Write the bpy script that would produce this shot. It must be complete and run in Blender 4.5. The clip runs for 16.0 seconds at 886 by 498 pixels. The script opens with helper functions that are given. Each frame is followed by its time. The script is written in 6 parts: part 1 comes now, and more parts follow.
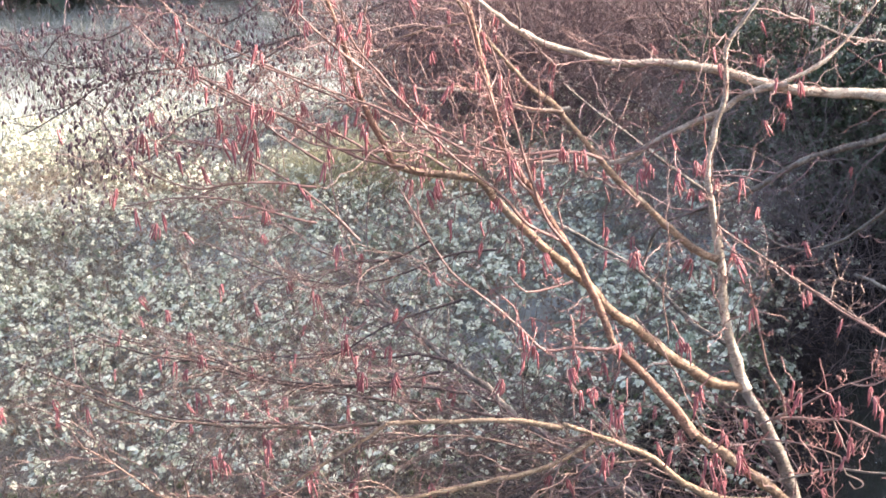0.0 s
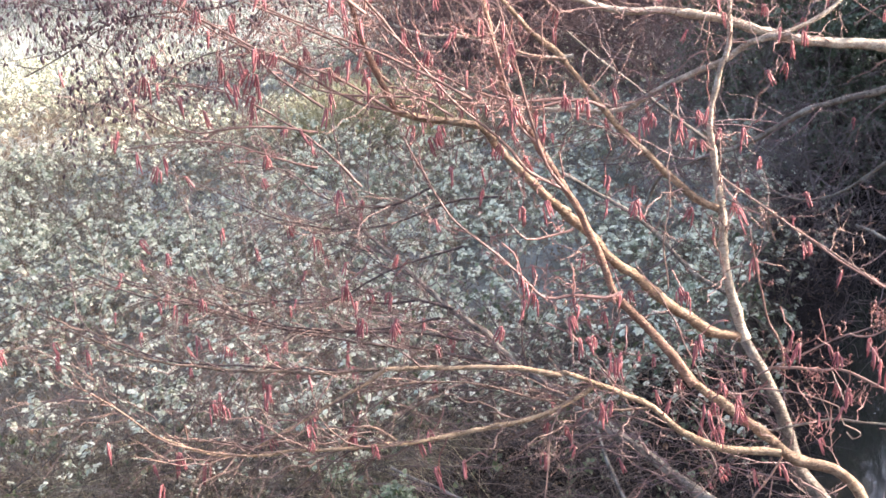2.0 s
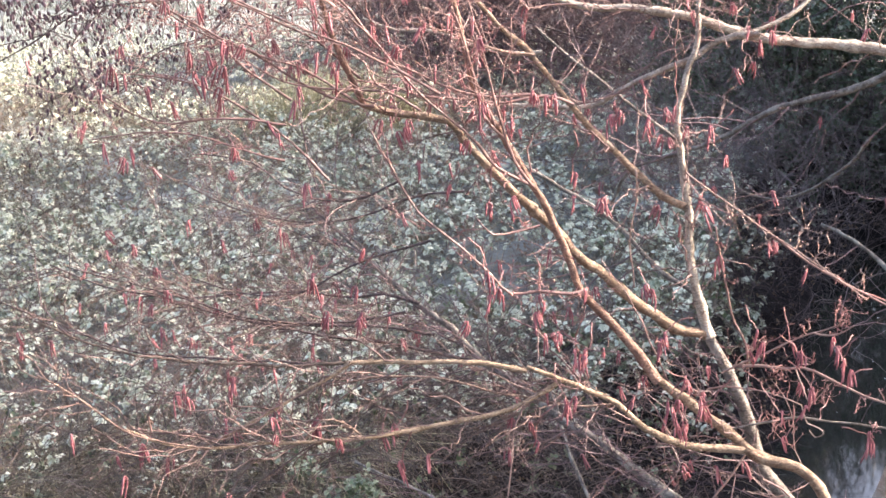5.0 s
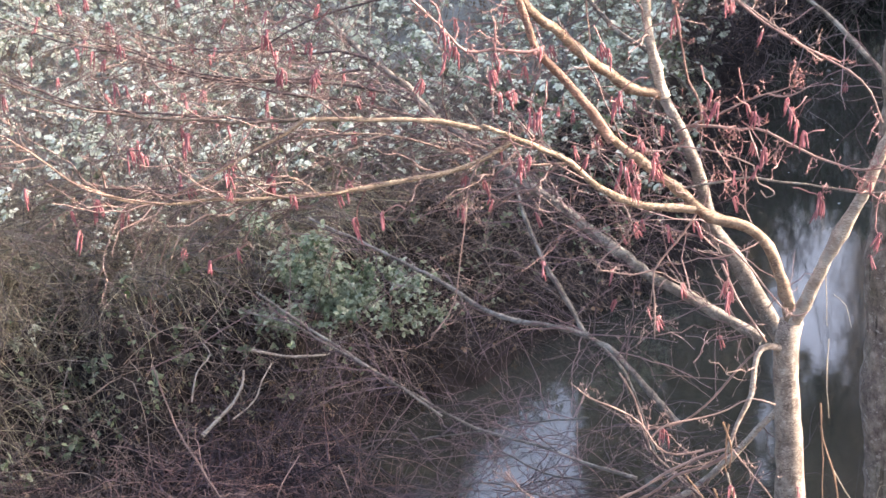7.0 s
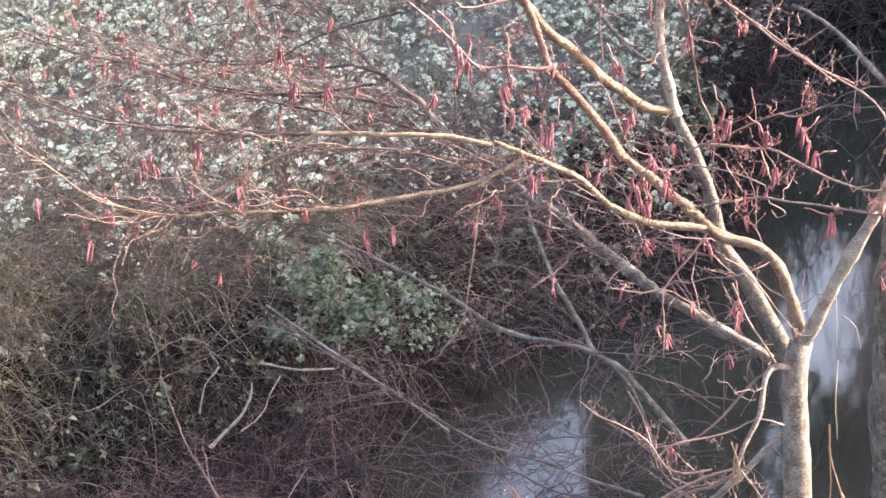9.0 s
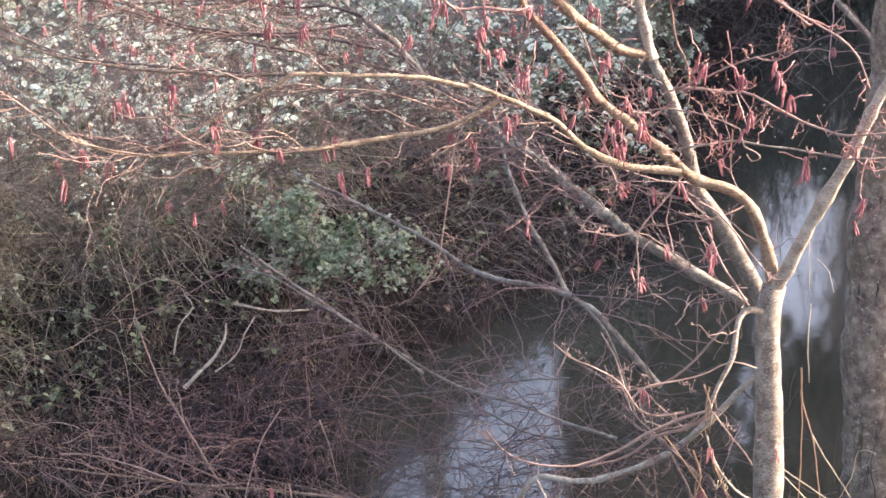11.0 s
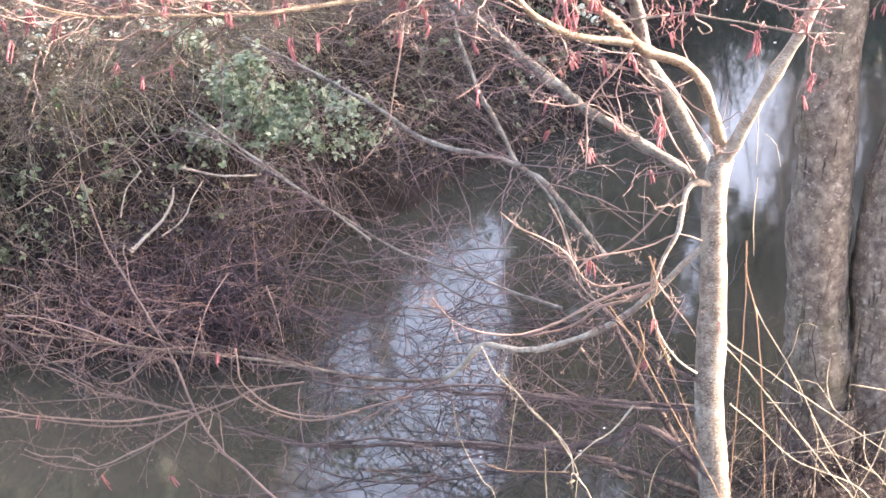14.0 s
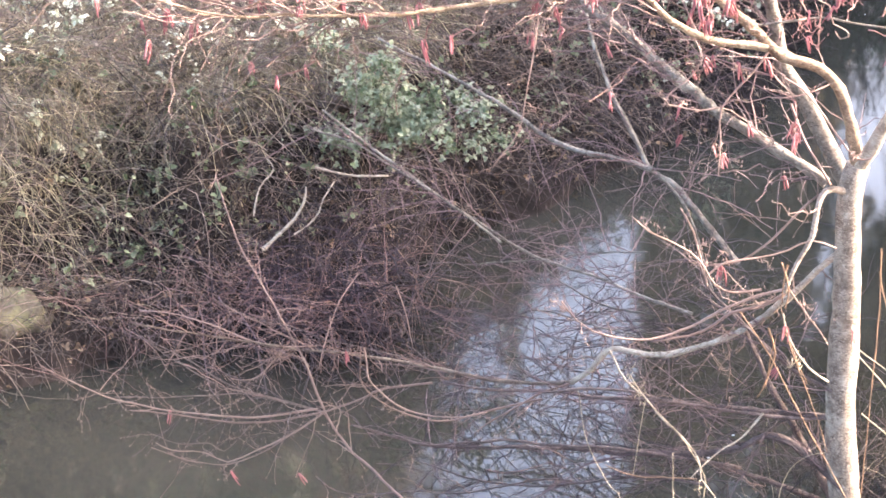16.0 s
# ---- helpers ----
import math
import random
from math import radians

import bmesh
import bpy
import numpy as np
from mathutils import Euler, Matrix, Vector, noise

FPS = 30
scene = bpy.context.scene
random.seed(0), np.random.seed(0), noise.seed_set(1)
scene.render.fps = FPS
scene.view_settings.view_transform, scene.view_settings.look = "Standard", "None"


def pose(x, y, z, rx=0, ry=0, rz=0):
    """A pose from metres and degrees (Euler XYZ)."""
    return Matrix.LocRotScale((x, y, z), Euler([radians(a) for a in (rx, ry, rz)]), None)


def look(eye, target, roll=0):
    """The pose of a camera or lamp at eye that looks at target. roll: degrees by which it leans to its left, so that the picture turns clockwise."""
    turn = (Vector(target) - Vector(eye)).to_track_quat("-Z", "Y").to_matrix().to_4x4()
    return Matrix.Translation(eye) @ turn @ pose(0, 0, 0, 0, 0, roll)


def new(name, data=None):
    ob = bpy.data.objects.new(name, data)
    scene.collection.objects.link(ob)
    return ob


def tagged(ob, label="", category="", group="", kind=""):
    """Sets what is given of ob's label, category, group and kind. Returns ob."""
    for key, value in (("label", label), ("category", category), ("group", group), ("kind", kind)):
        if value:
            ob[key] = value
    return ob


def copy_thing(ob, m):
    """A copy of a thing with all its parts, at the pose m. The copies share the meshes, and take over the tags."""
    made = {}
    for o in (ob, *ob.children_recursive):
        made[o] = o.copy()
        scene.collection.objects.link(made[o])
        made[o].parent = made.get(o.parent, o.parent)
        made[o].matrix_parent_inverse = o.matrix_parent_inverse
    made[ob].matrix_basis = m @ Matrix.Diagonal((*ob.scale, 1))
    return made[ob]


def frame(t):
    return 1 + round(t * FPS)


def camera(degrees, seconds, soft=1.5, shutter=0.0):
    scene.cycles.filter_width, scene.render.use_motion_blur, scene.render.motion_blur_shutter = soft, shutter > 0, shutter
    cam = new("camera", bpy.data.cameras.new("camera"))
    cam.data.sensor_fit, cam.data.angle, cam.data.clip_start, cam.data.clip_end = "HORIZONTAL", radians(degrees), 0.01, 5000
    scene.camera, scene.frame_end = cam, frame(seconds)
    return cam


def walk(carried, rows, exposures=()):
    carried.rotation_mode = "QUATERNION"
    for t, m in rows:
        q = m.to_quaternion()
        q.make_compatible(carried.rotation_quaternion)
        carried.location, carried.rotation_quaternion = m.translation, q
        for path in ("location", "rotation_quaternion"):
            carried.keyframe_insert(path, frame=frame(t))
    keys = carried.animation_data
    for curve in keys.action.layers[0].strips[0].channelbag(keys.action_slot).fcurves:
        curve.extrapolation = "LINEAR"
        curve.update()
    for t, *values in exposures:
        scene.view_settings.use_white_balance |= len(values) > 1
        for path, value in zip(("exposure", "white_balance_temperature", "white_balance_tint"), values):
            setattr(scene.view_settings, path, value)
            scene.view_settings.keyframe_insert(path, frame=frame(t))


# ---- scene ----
cam = camera(26.0, 16.0, soft=1.6, shutter=0.3)
EYE = (0.0, 0.0, 4.5)


def aim(yaw, pitch, roll):
    """The pose at the eye that looks yaw degrees to the left of +y and pitch up."""
    a, b = radians(yaw), radians(pitch)
    way = Vector((-math.sin(a) * math.cos(b), math.cos(a) * math.cos(b), math.sin(b)))
    return look(EYE, Vector(EYE) + way, roll)


PATH = [
    (0.0, 1.97, -11.52, -4.25),
    (0.5, 2.38, -12.35, -4.22),
    (1.0, 2.67, -12.33, -4.27),
    (1.5, 2.30, -12.49, -4.16),
    (2.0, 2.11, -13.11, -3.70),
    (2.5, 2.09, -13.74, -3.40),
    (3.0, 1.89, -13.79, -3.25),
    (5.3, 1.04, -13.31, -2.77),
    (5.5, 0.98, -13.85, -2.74),
    (5.6, 0.87, -14.54, -2.63),
    (5.9, 0.44, -16.90, -2.30),
    (6.0, 0.06, -18.04, -2.24),
    (6.5, -0.67, -20.00, -1.87),
    (7.0, -0.01, -20.60, -2.00),
    (7.5, 0.21, -20.66, -1.94),
    (8.0, 0.10, -20.19, -1.46),
    (8.5, 0.26, -20.27, -1.29),
    (9.0, 0.30, -20.13, -1.30),
    (9.5, 0.35, -20.51, -1.12),
    (9.7, 0.26, -20.90, -0.83),
    (11.8, -1.12, -22.06, -0.34),
    (12.0, -1.38, -22.22, -0.03),
    (12.5, -1.73, -23.78, 0.45),
    (13.0, -1.79, -25.01, 0.88),
    (13.5, -2.45, -25.57, 1.27),
    (14.0, -2.17, -25.81, 0.93),
    (14.5, -1.27, -26.61, 0.75),
    (15.0, -0.09, -26.81, 0.44),
    (15.5, 1.04, -26.53, 0.11),
    (16.0, 2.14, -25.78, -0.02),
]
EXPO = 2.0
walk(cam, [(t, aim(y, p, r)) for t, y, p, r in PATH], exposures=[
    (0.0, EXPO + 0.22, 6500, 20), (5.5, EXPO + 0.24, 6500, 20), (6.0, EXPO + 0.24, 6500, 20), (6.5, EXPO + 0.53, 6590, 20), (9.7, EXPO + 0.54, 6590, 20),
    (12.5, EXPO + 0.60, 6920, 21), (13.0, EXPO + 0.82, 6880, 21), (13.5, EXPO + 1.15, 6880, 21), (14.5, EXPO + 1.33, 6880, 21), (16.0, EXPO + 1.40, 6880, 21)])

# ---- world and sun ----
SUN_WAY = Vector((0.875, 0.215, 0.42)).normalized()
world = bpy.data.worlds.new("winter_sky")
scene.world = world
world.use_nodes = True
wn = world.node_tree
sky = wn.nodes.new("ShaderNodeTexSky")
sky.sky_type = "NISHITA"
sky.sun_disc = False
sky.sun_elevation = math.asin(SUN_WAY.z)
sky.sun_rotation = math.atan2(SUN_WAY.x, SUN_WAY.y)
sky.air_density, sky.dust_density, sky.ozone_density = 1.0, 6.0, 1.0
wn.nodes["Background"].inputs["Strength"].default_value = 0.15
wn.links.new(sky.outputs[0], wn.nodes["Background"].inputs[0])
sun = new("sun", bpy.data.lights.new("sun", "SUN"))
sun.data.energy, sun.data.angle, sun.data.color = 3.8, radians(0.6), (1.0, 0.90, 0.785)
sun.matrix_world = look(SUN_WAY * 50, (0, 0, 0))


# ---- materials ----
class Mat:
    """A node material under construction."""

    def __init__(self, name, rough=0.8, spec=0.3):
        self.m = bpy.data.materials.new(name)
        self.m.use_nodes = True
        self.t = self.m.node_tree
        self.b = self.t.nodes["Principled BSDF"]
        self.b.inputs["Roughness"].default_value = rough
        self.b.inputs["Specular IOR Level"].default_value = spec
        self.co = self.t.nodes.new("ShaderNodeTexCoord").outputs["Object"]

    def put(self, value, socket):
        if hasattr(value, "is_output"):
            self.t.links.new(value, socket)
        else:
            socket.default_value = value

    def noise(self, scale, detail=4, stretch=None, rough=0.55):
        n = self.t.nodes.new("ShaderNodeTexNoise")
        n.inputs["Scale"].default_value, n.inputs["Detail"].default_value = scale, detail
        n.inputs["Roughness"].default_value = rough
        co = self.co
        if stretch:
            mp = self.t.nodes.new("ShaderNodeMapping")
            mp.inputs["Scale"].default_value = stretch
            self.t.links.new(co, mp.inputs[0])
            co = mp.outputs[0]
        self.t.links.new(co, n.inputs["Vector"])
        return n.outputs[0]

    def ramp(self, fac, *stops):
        n = self.t.nodes.new("ShaderNodeValToRGB")
        e = n.color_ramp.elements
        while len(e) < len(stops):
            e.new(0.5)
        for k, (p, c) in zip(e, stops):
            k.position, k.color = p, (*c, 1) if len(c) == 3 else c
        self.t.links.new(fac, n.inputs[0])
        return n.outputs[0]

    def mix(self, fac, a, b, blend="MIX"):
        n = self.t.nodes.new("ShaderNodeMix")
        n.data_type, n.blend_type = "RGBA", blend
        self.put(fac, n.inputs[0])
        for v, s in ((a, n.inputs[6]), (b, n.inputs[7])):
            self.put((*v, 1) if isinstance(v, tuple) and len(v) == 3 else v, s)
        return n.outputs[2]

    def math(self, op, a, b=0.0):
        n = self.t.nodes.new("ShaderNodeMath")
        n.operation = op
        self.put(a, n.inputs[0])
        self.put(b, n.inputs[1])
        return n.outputs[0]

    def island(self):
        return self.t.nodes.new("ShaderNodeNewGeometry").outputs["Random Per Island"]

    def rand(self):
        return self.t.nodes.new("ShaderNodeObjectInfo").outputs["Random"]

    def up(self):
        """How far the surface faces upwards, 0 to 1."""
        s = self.t.nodes.new("ShaderNodeSeparateXYZ")
        self.t.links.new(self.t.nodes.new("ShaderNodeNewGeometry").outputs["Normal"], s.inputs[0])
        return self.math("ABSOLUTE", s.outputs[2])

    def attr(self, name):
        n = self.t.nodes.new("ShaderNodeAttribute")
        n.attribute_name = name
        return n.outputs["Fac"]

    def done(self, colour, bump=None, strength=0.5, distance=0.01, rough=None):
        self.put(colour, self.b.inputs["Base Color"])
        if rough is not None:
            self.put(rough, self.b.inputs["Roughness"])
        if bump is not None:
            n = self.t.nodes.new("ShaderNodeBump")
            n.inputs["Strength"].default_value, n.inputs["Distance"].default_value = strength, distance
            self.t.links.new(bump, n.inputs["Height"])
            self.t.links.new(n.outputs[0], self.b.inputs["Normal"])
        return self.m


def bark(name, dark, mid, light, lichen=0.35, scale=30.0):
    """Smooth young alder bark: streaks across, pale lichen patches."""
    m = Mat(name, 0.75, 0.3)
    grain = m.noise(scale, 5)
    base = m.ramp(grain, (0.3, dark), (0.55, mid), (0.75, light))
    dash = m.noise(55, 4, (1.0, 1.0, 3.5), 0.7)
    base = m.mix(m.ramp(dash, (0.52, (0, 0, 0)), (0.62, (0.85, 0.85, 0.85))), base, tuple(0.55 * c for c in dark))
    pale = m.noise(110, 4, (1.0, 1.0, 2.0), 0.75)
    base = m.mix(m.ramp(pale, (0.54, (0, 0, 0)), (0.62, (0.7, 0.7, 0.7))), base, tuple(min(0.75, 1.35 * c) for c in light))
    patch = m.ramp(m.noise(11, 5, rough=0.7), (0.62 - 0.2 * lichen, (0, 0, 0)), (0.72 - 0.2 * lichen, (1, 1, 1)))
    base = m.mix(m.math("MULTIPLY", patch, lichen), base, (0.42, 0.42, 0.36))
    blot = m.ramp(m.noise(17, 4, rough=0.6), (0.5, (0, 0, 0)), (0.66, (0.6, 0.6, 0.6)))
    base = m.mix(blot, base, tuple(0.75 * c for c in dark))
    return m.done(base, m.mix(0.5, m.noise(34, 3), m.noise(95, 5, (1, 1, 1.6), 0.7)), 1.0, 0.014)


def thin(name, a, b, rough=0.6, frost=0.0, half=0.5):
    """Twigs, stems and straw: one tone per piece, frost on the upper side."""
    m = Mat(name, rough, 0.35)
    col = m.ramp(m.island(), (0.0, a), (half, tuple((x + y) * 0.5 for x, y in zip(a, b))), (1.0, b))
    col = m.mix(m.ramp(m.noise(25, 3), (0.4, (0, 0, 0)), (0.7, (0.5, 0.5, 0.5))), col, tuple(x * 0.55 for x in a))
    if frost:
        f = m.math("MULTIPLY", m.up(), m.ramp(m.noise(6, 4), (0.4, (0, 0, 0)), (0.65, (1, 1, 1))))
        col = m.mix(m.math("MULTIPLY", f, frost), col, (0.75, 0.78, 0.82))
    return m.done(col)


def leaf(name, a, b, frost=0.0, rough=0.55, patch=5.0):
    """Leaves: a tone for each, paler vein side, rime along the rim and in patches."""
    m = Mat(name, rough, 0.4)
    col = m.ramp(m.island(), (0.0, a), (0.6, b), (1.0, tuple((x + y) * 0.5 for x, y in zip(a, b))))
    col = m.mix(m.ramp(m.noise(40, 3), (0.4, (0, 0, 0)), (0.75, (0.35, 0.35, 0.35))), col, (0.16, 0.13, 0.05))
    if frost:
        rim = m.attr("rim")
        big = m.ramp(m.noise(patch * 0.3, 3), (0.3, (0.25, 0.25, 0.25)), (0.65, (1, 1, 1)))
        grains = m.ramp(m.noise(70, 3), (0.3, (0.35, 0.35, 0.35)), (0.6, (1, 1, 1)))
        f = m.math("MULTIPLY", m.math("MULTIPLY", m.math("ADD", m.math("MULTIPLY", rim, 0.75), 0.30), big), grains)
        f = m.math("MULTIPLY", f, m.math("ADD", m.math("MULTIPLY", m.up(), 0.7), 0.35))
        f = m.math("MINIMUM", m.math("MULTIPLY", f, frost), 0.95)
        col = m.mix(f, col, (0.80, 0.81, 0.62))
    return m.done(col)


M_TRUNK = bark("alder_bark", (0.13, 0.10, 0.08), (0.31, 0.265, 0.215), (0.47, 0.415, 0.345), 0.45, 22)
M_GOLD = bark("golden_bark", (0.14, 0.09, 0.065), (0.31, 0.22, 0.145), (0.46, 0.36, 0.25), 0.35, 34)
# golden bark made lighter, sunlight on the long limbs put into the colour
M_SUNBARK = bark("sunlit_bark", (0.22, 0.155, 0.10), (0.43, 0.315, 0.205), (0.55, 0.44, 0.31), 0.25, 34)
M_GREY = bark("grey_bark", (0.10, 0.085, 0.07), (0.20, 0.175, 0.145), (0.31, 0.275, 0.23), 0.5, 26)
M_PALE = bark("pale_bark", (0.25, 0.20, 0.16), (0.44, 0.38, 0.30), (0.58, 0.52, 0.43), 0.45, 26)
M_LICHEN = bark("lichened_bark", (0.18, 0.14, 0.11), (0.33, 0.27, 0.22), (0.46, 0.41, 0.34), 0.5, 30)
M_DARK = bark("wet_dark_bark", (0.06, 0.045, 0.042), (0.13, 0.098, 0.092), (0.21, 0.165, 0.145), 0.12, 30)
M_RUDDY = bark("ruddy_bark", (0.14, 0.08, 0.06), (0.30, 0.18, 0.13), (0.42, 0.28, 0.20), 0.15, 34)
M_WARM = bark("warm_bark", (0.16, 0.10, 0.08), (0.31, 0.22, 0.165), (0.44, 0.34, 0.26), 0.25, 34)
M_TWIG = thin("red_twig", (0.165, 0.092, 0.082), (0.32, 0.215, 0.185), 0.5)
M_PINK = thin("pink_twig", (0.21, 0.13, 0.11), (0.37, 0.27, 0.225), 0.5)
M_RUDTWIG = thin("ruddy_twig", (0.20, 0.085, 0.08), (0.42, 0.24, 0.21), 0.5)
M_BROWN = thin("brown_cane", (0.030, 0.020, 0.016), (0.30, 0.22, 0.165), 0.7, 0.2)
M_BRUSH = thin("dark_brush", (0.06, 0.04, 0.045), (0.30, 0.205, 0.20), 0.6)
# near-black so that the stems carry the shade of bank and foot in their colour
M_SHADETWIG = thin("shade_dark_twig", (0.010, 0.007, 0.009), (0.11, 0.075, 0.07), 0.5, half=0.8)
M_STRAW = thin("straw", (0.26, 0.21, 0.14), (0.46, 0.39, 0.28), 0.7)
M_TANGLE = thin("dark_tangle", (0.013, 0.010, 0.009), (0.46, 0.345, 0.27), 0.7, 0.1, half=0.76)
M_THORN = thin("thorn_twig", (0.09, 0.068, 0.064), (0.34, 0.26, 0.235), 0.6)
M_RUST = thin("rusty_stalk", (0.20, 0.12, 0.075), (0.33, 0.20, 0.12), 0.7)
M_GRASS = thin("winter_grass", (0.16, 0.135, 0.07), (0.48, 0.41, 0.27), 0.7, 0.35)
# grass with the sun's warmth and brightness mixed into its colour
M_SUNGRASS = thin("yellow_grass", (0.36, 0.34, 0.15), (0.66, 0.60, 0.36), 0.7, 0.2)
M_RIME = thin("rimed_grass", (0.15, 0.18, 0.135), (0.33, 0.345, 0.29), 0.8, 0.6)
M_CATKIN = thin("catkin", (0.27, 0.078, 0.09), (0.47, 0.205, 0.21), 0.7)
M_CONE = thin("dark_cone", (0.085, 0.055, 0.065), (0.22, 0.145, 0.16), 0.8)
M_NETTLE = leaf("rimed_leaf", (0.14, 0.18, 0.09), (0.345, 0.395, 0.26), 1.9)
M_BRAMBLE = leaf("bramble_leaf", (0.035, 0.065, 0.025), (0.12, 0.18, 0.07), 0.45)
M_CLUMP = leaf("rimed_bramble_leaf", (0.035, 0.07, 0.03), (0.11, 0.18, 0.08), 0.65, patch=16.0)
M_FARLEAF = leaf("olive_far_leaf", (0.10, 0.098, 0.065), (0.27, 0.25, 0.17), 0.0)
M_IVY = leaf("ivy_leaf", (0.025, 0.055, 0.028), (0.075, 0.125, 0.06), 0.3, 0.4)
M_DEAD = leaf("dead_leaf", (0.14, 0.07, 0.04), (0.30, 0.19, 0.12), 0.3, 0.8)


def big_bark():
    """Old alder bark: grey-brown blotches, fine vertical cracks and pale lichen spots."""
    m = Mat("old_alder_bark", 0.88, 0.2)
    crack = m.ramp(m.noise(60, 5, (1.0, 1.0, 0.10), 0.6), (0.31, (0, 0, 0)), (0.40, (1, 1, 1)))
    plates = m.noise(20, 8, (1.0, 1.0, 0.9), 0.75)
    col = m.ramp(plates, (0.34, (0.07, 0.056, 0.048)), (0.48, (0.155, 0.126, 0.105)), (0.56, (0.22, 0.185, 0.15)), (0.68, (0.33, 0.29, 0.24)))
    col = m.mix(crack, (0.05, 0.04, 0.035), col)
    spots = m.ramp(m.noise(34, 4, (1.0, 1.0, 1.4), 0.7), (0.58, (0, 0, 0)), (0.64, (0.7, 0.7, 0.7)))
    col = m.mix(spots, col, (0.40, 0.36, 0.31))
    moss = m.ramp(m.noise(4, 4), (0.55, (0, 0, 0)), (0.7, (0.35, 0.35, 0.35)))
    col = m.mix(moss, col, (0.11, 0.115, 0.06))
    return m.done(col, m.mix(0.4, crack, m.noise(50, 4)), 0.8, 0.015)


def earth():
    m = Mat("earth", 0.9, 0.2)
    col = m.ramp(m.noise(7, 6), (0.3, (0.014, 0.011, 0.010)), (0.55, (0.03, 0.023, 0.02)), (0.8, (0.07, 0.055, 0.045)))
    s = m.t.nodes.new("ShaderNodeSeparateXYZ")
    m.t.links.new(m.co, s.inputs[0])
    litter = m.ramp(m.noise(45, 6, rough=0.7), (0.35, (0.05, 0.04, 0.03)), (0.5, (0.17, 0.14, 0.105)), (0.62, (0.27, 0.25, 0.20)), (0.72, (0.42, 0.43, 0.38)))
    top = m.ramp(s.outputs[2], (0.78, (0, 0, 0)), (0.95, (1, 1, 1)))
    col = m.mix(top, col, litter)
    turf = m.ramp(m.noise(2.2, 6), (0.3, (0.12, 0.14, 0.10)), (0.45, (0.22, 0.245, 0.215)), (0.6, (0.33, 0.365, 0.345)))
    land = m.ramp(m.math("MULTIPLY", s.outputs[2], 0.5), (0.42, (0, 0, 0)), (0.52, (1, 1, 1)))
    far = m.ramp(m.math("MULTIPLY", s.outputs[1], 0.01), (0.10, (0, 0, 0)), (0.16, (1, 1, 1)))
    col = m.mix(m.math("MULTIPLY", land, far), col, turf)
    return m.done(col, m.noise(18, 6), 0.8, 0.05)


def water_material():
    m = Mat("water", 0.04, 0.9)
    m.b.inputs["IOR"].default_value = 1.55
    col = m.ramp(m.noise(0.8, 3), (0.3, (0.032, 0.034, 0.027)), (0.7, (0.054, 0.054, 0.043)))
    return m.done(col, m.noise(5.5, 3, (1.0, 1.0, 1.0)), 0.020, 0.02)


M_SHOOT = thin("brown_shoot", (0.11, 0.07, 0.06), (0.27, 0.185, 0.155), 0.5)
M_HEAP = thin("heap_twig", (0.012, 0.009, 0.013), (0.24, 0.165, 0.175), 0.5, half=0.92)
# purplish twigs, their tone lowered to hold the shade below the overhang
M_PURPLE = thin("shaded_purple_brush", (0.009, 0.007, 0.011), (0.15, 0.105, 0.125), 0.45, half=0.85)
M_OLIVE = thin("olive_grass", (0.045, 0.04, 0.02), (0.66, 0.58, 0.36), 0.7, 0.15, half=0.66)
M_LOW = bark("grey_brown_bark", (0.09, 0.065, 0.05), (0.17, 0.13, 0.10), (0.27, 0.22, 0.175), 0.25, 30)
M_BIG, M_EARTH, M_WATER = big_bark(), earth(), water_material()


# ---- building helpers ----
def part(name, mesh, material, parent=None, label=""):
    mesh.materials.append(material)
    ob = new(name, mesh)
    if parent is not None:
        ob.parent = parent
    return tagged(ob, label)


def empty(name, place, label, category, group=""):
    ob = new(name)
    ob.empty_display_size = 0.1
    ob.location = place
    return tagged(ob, label, category, group)


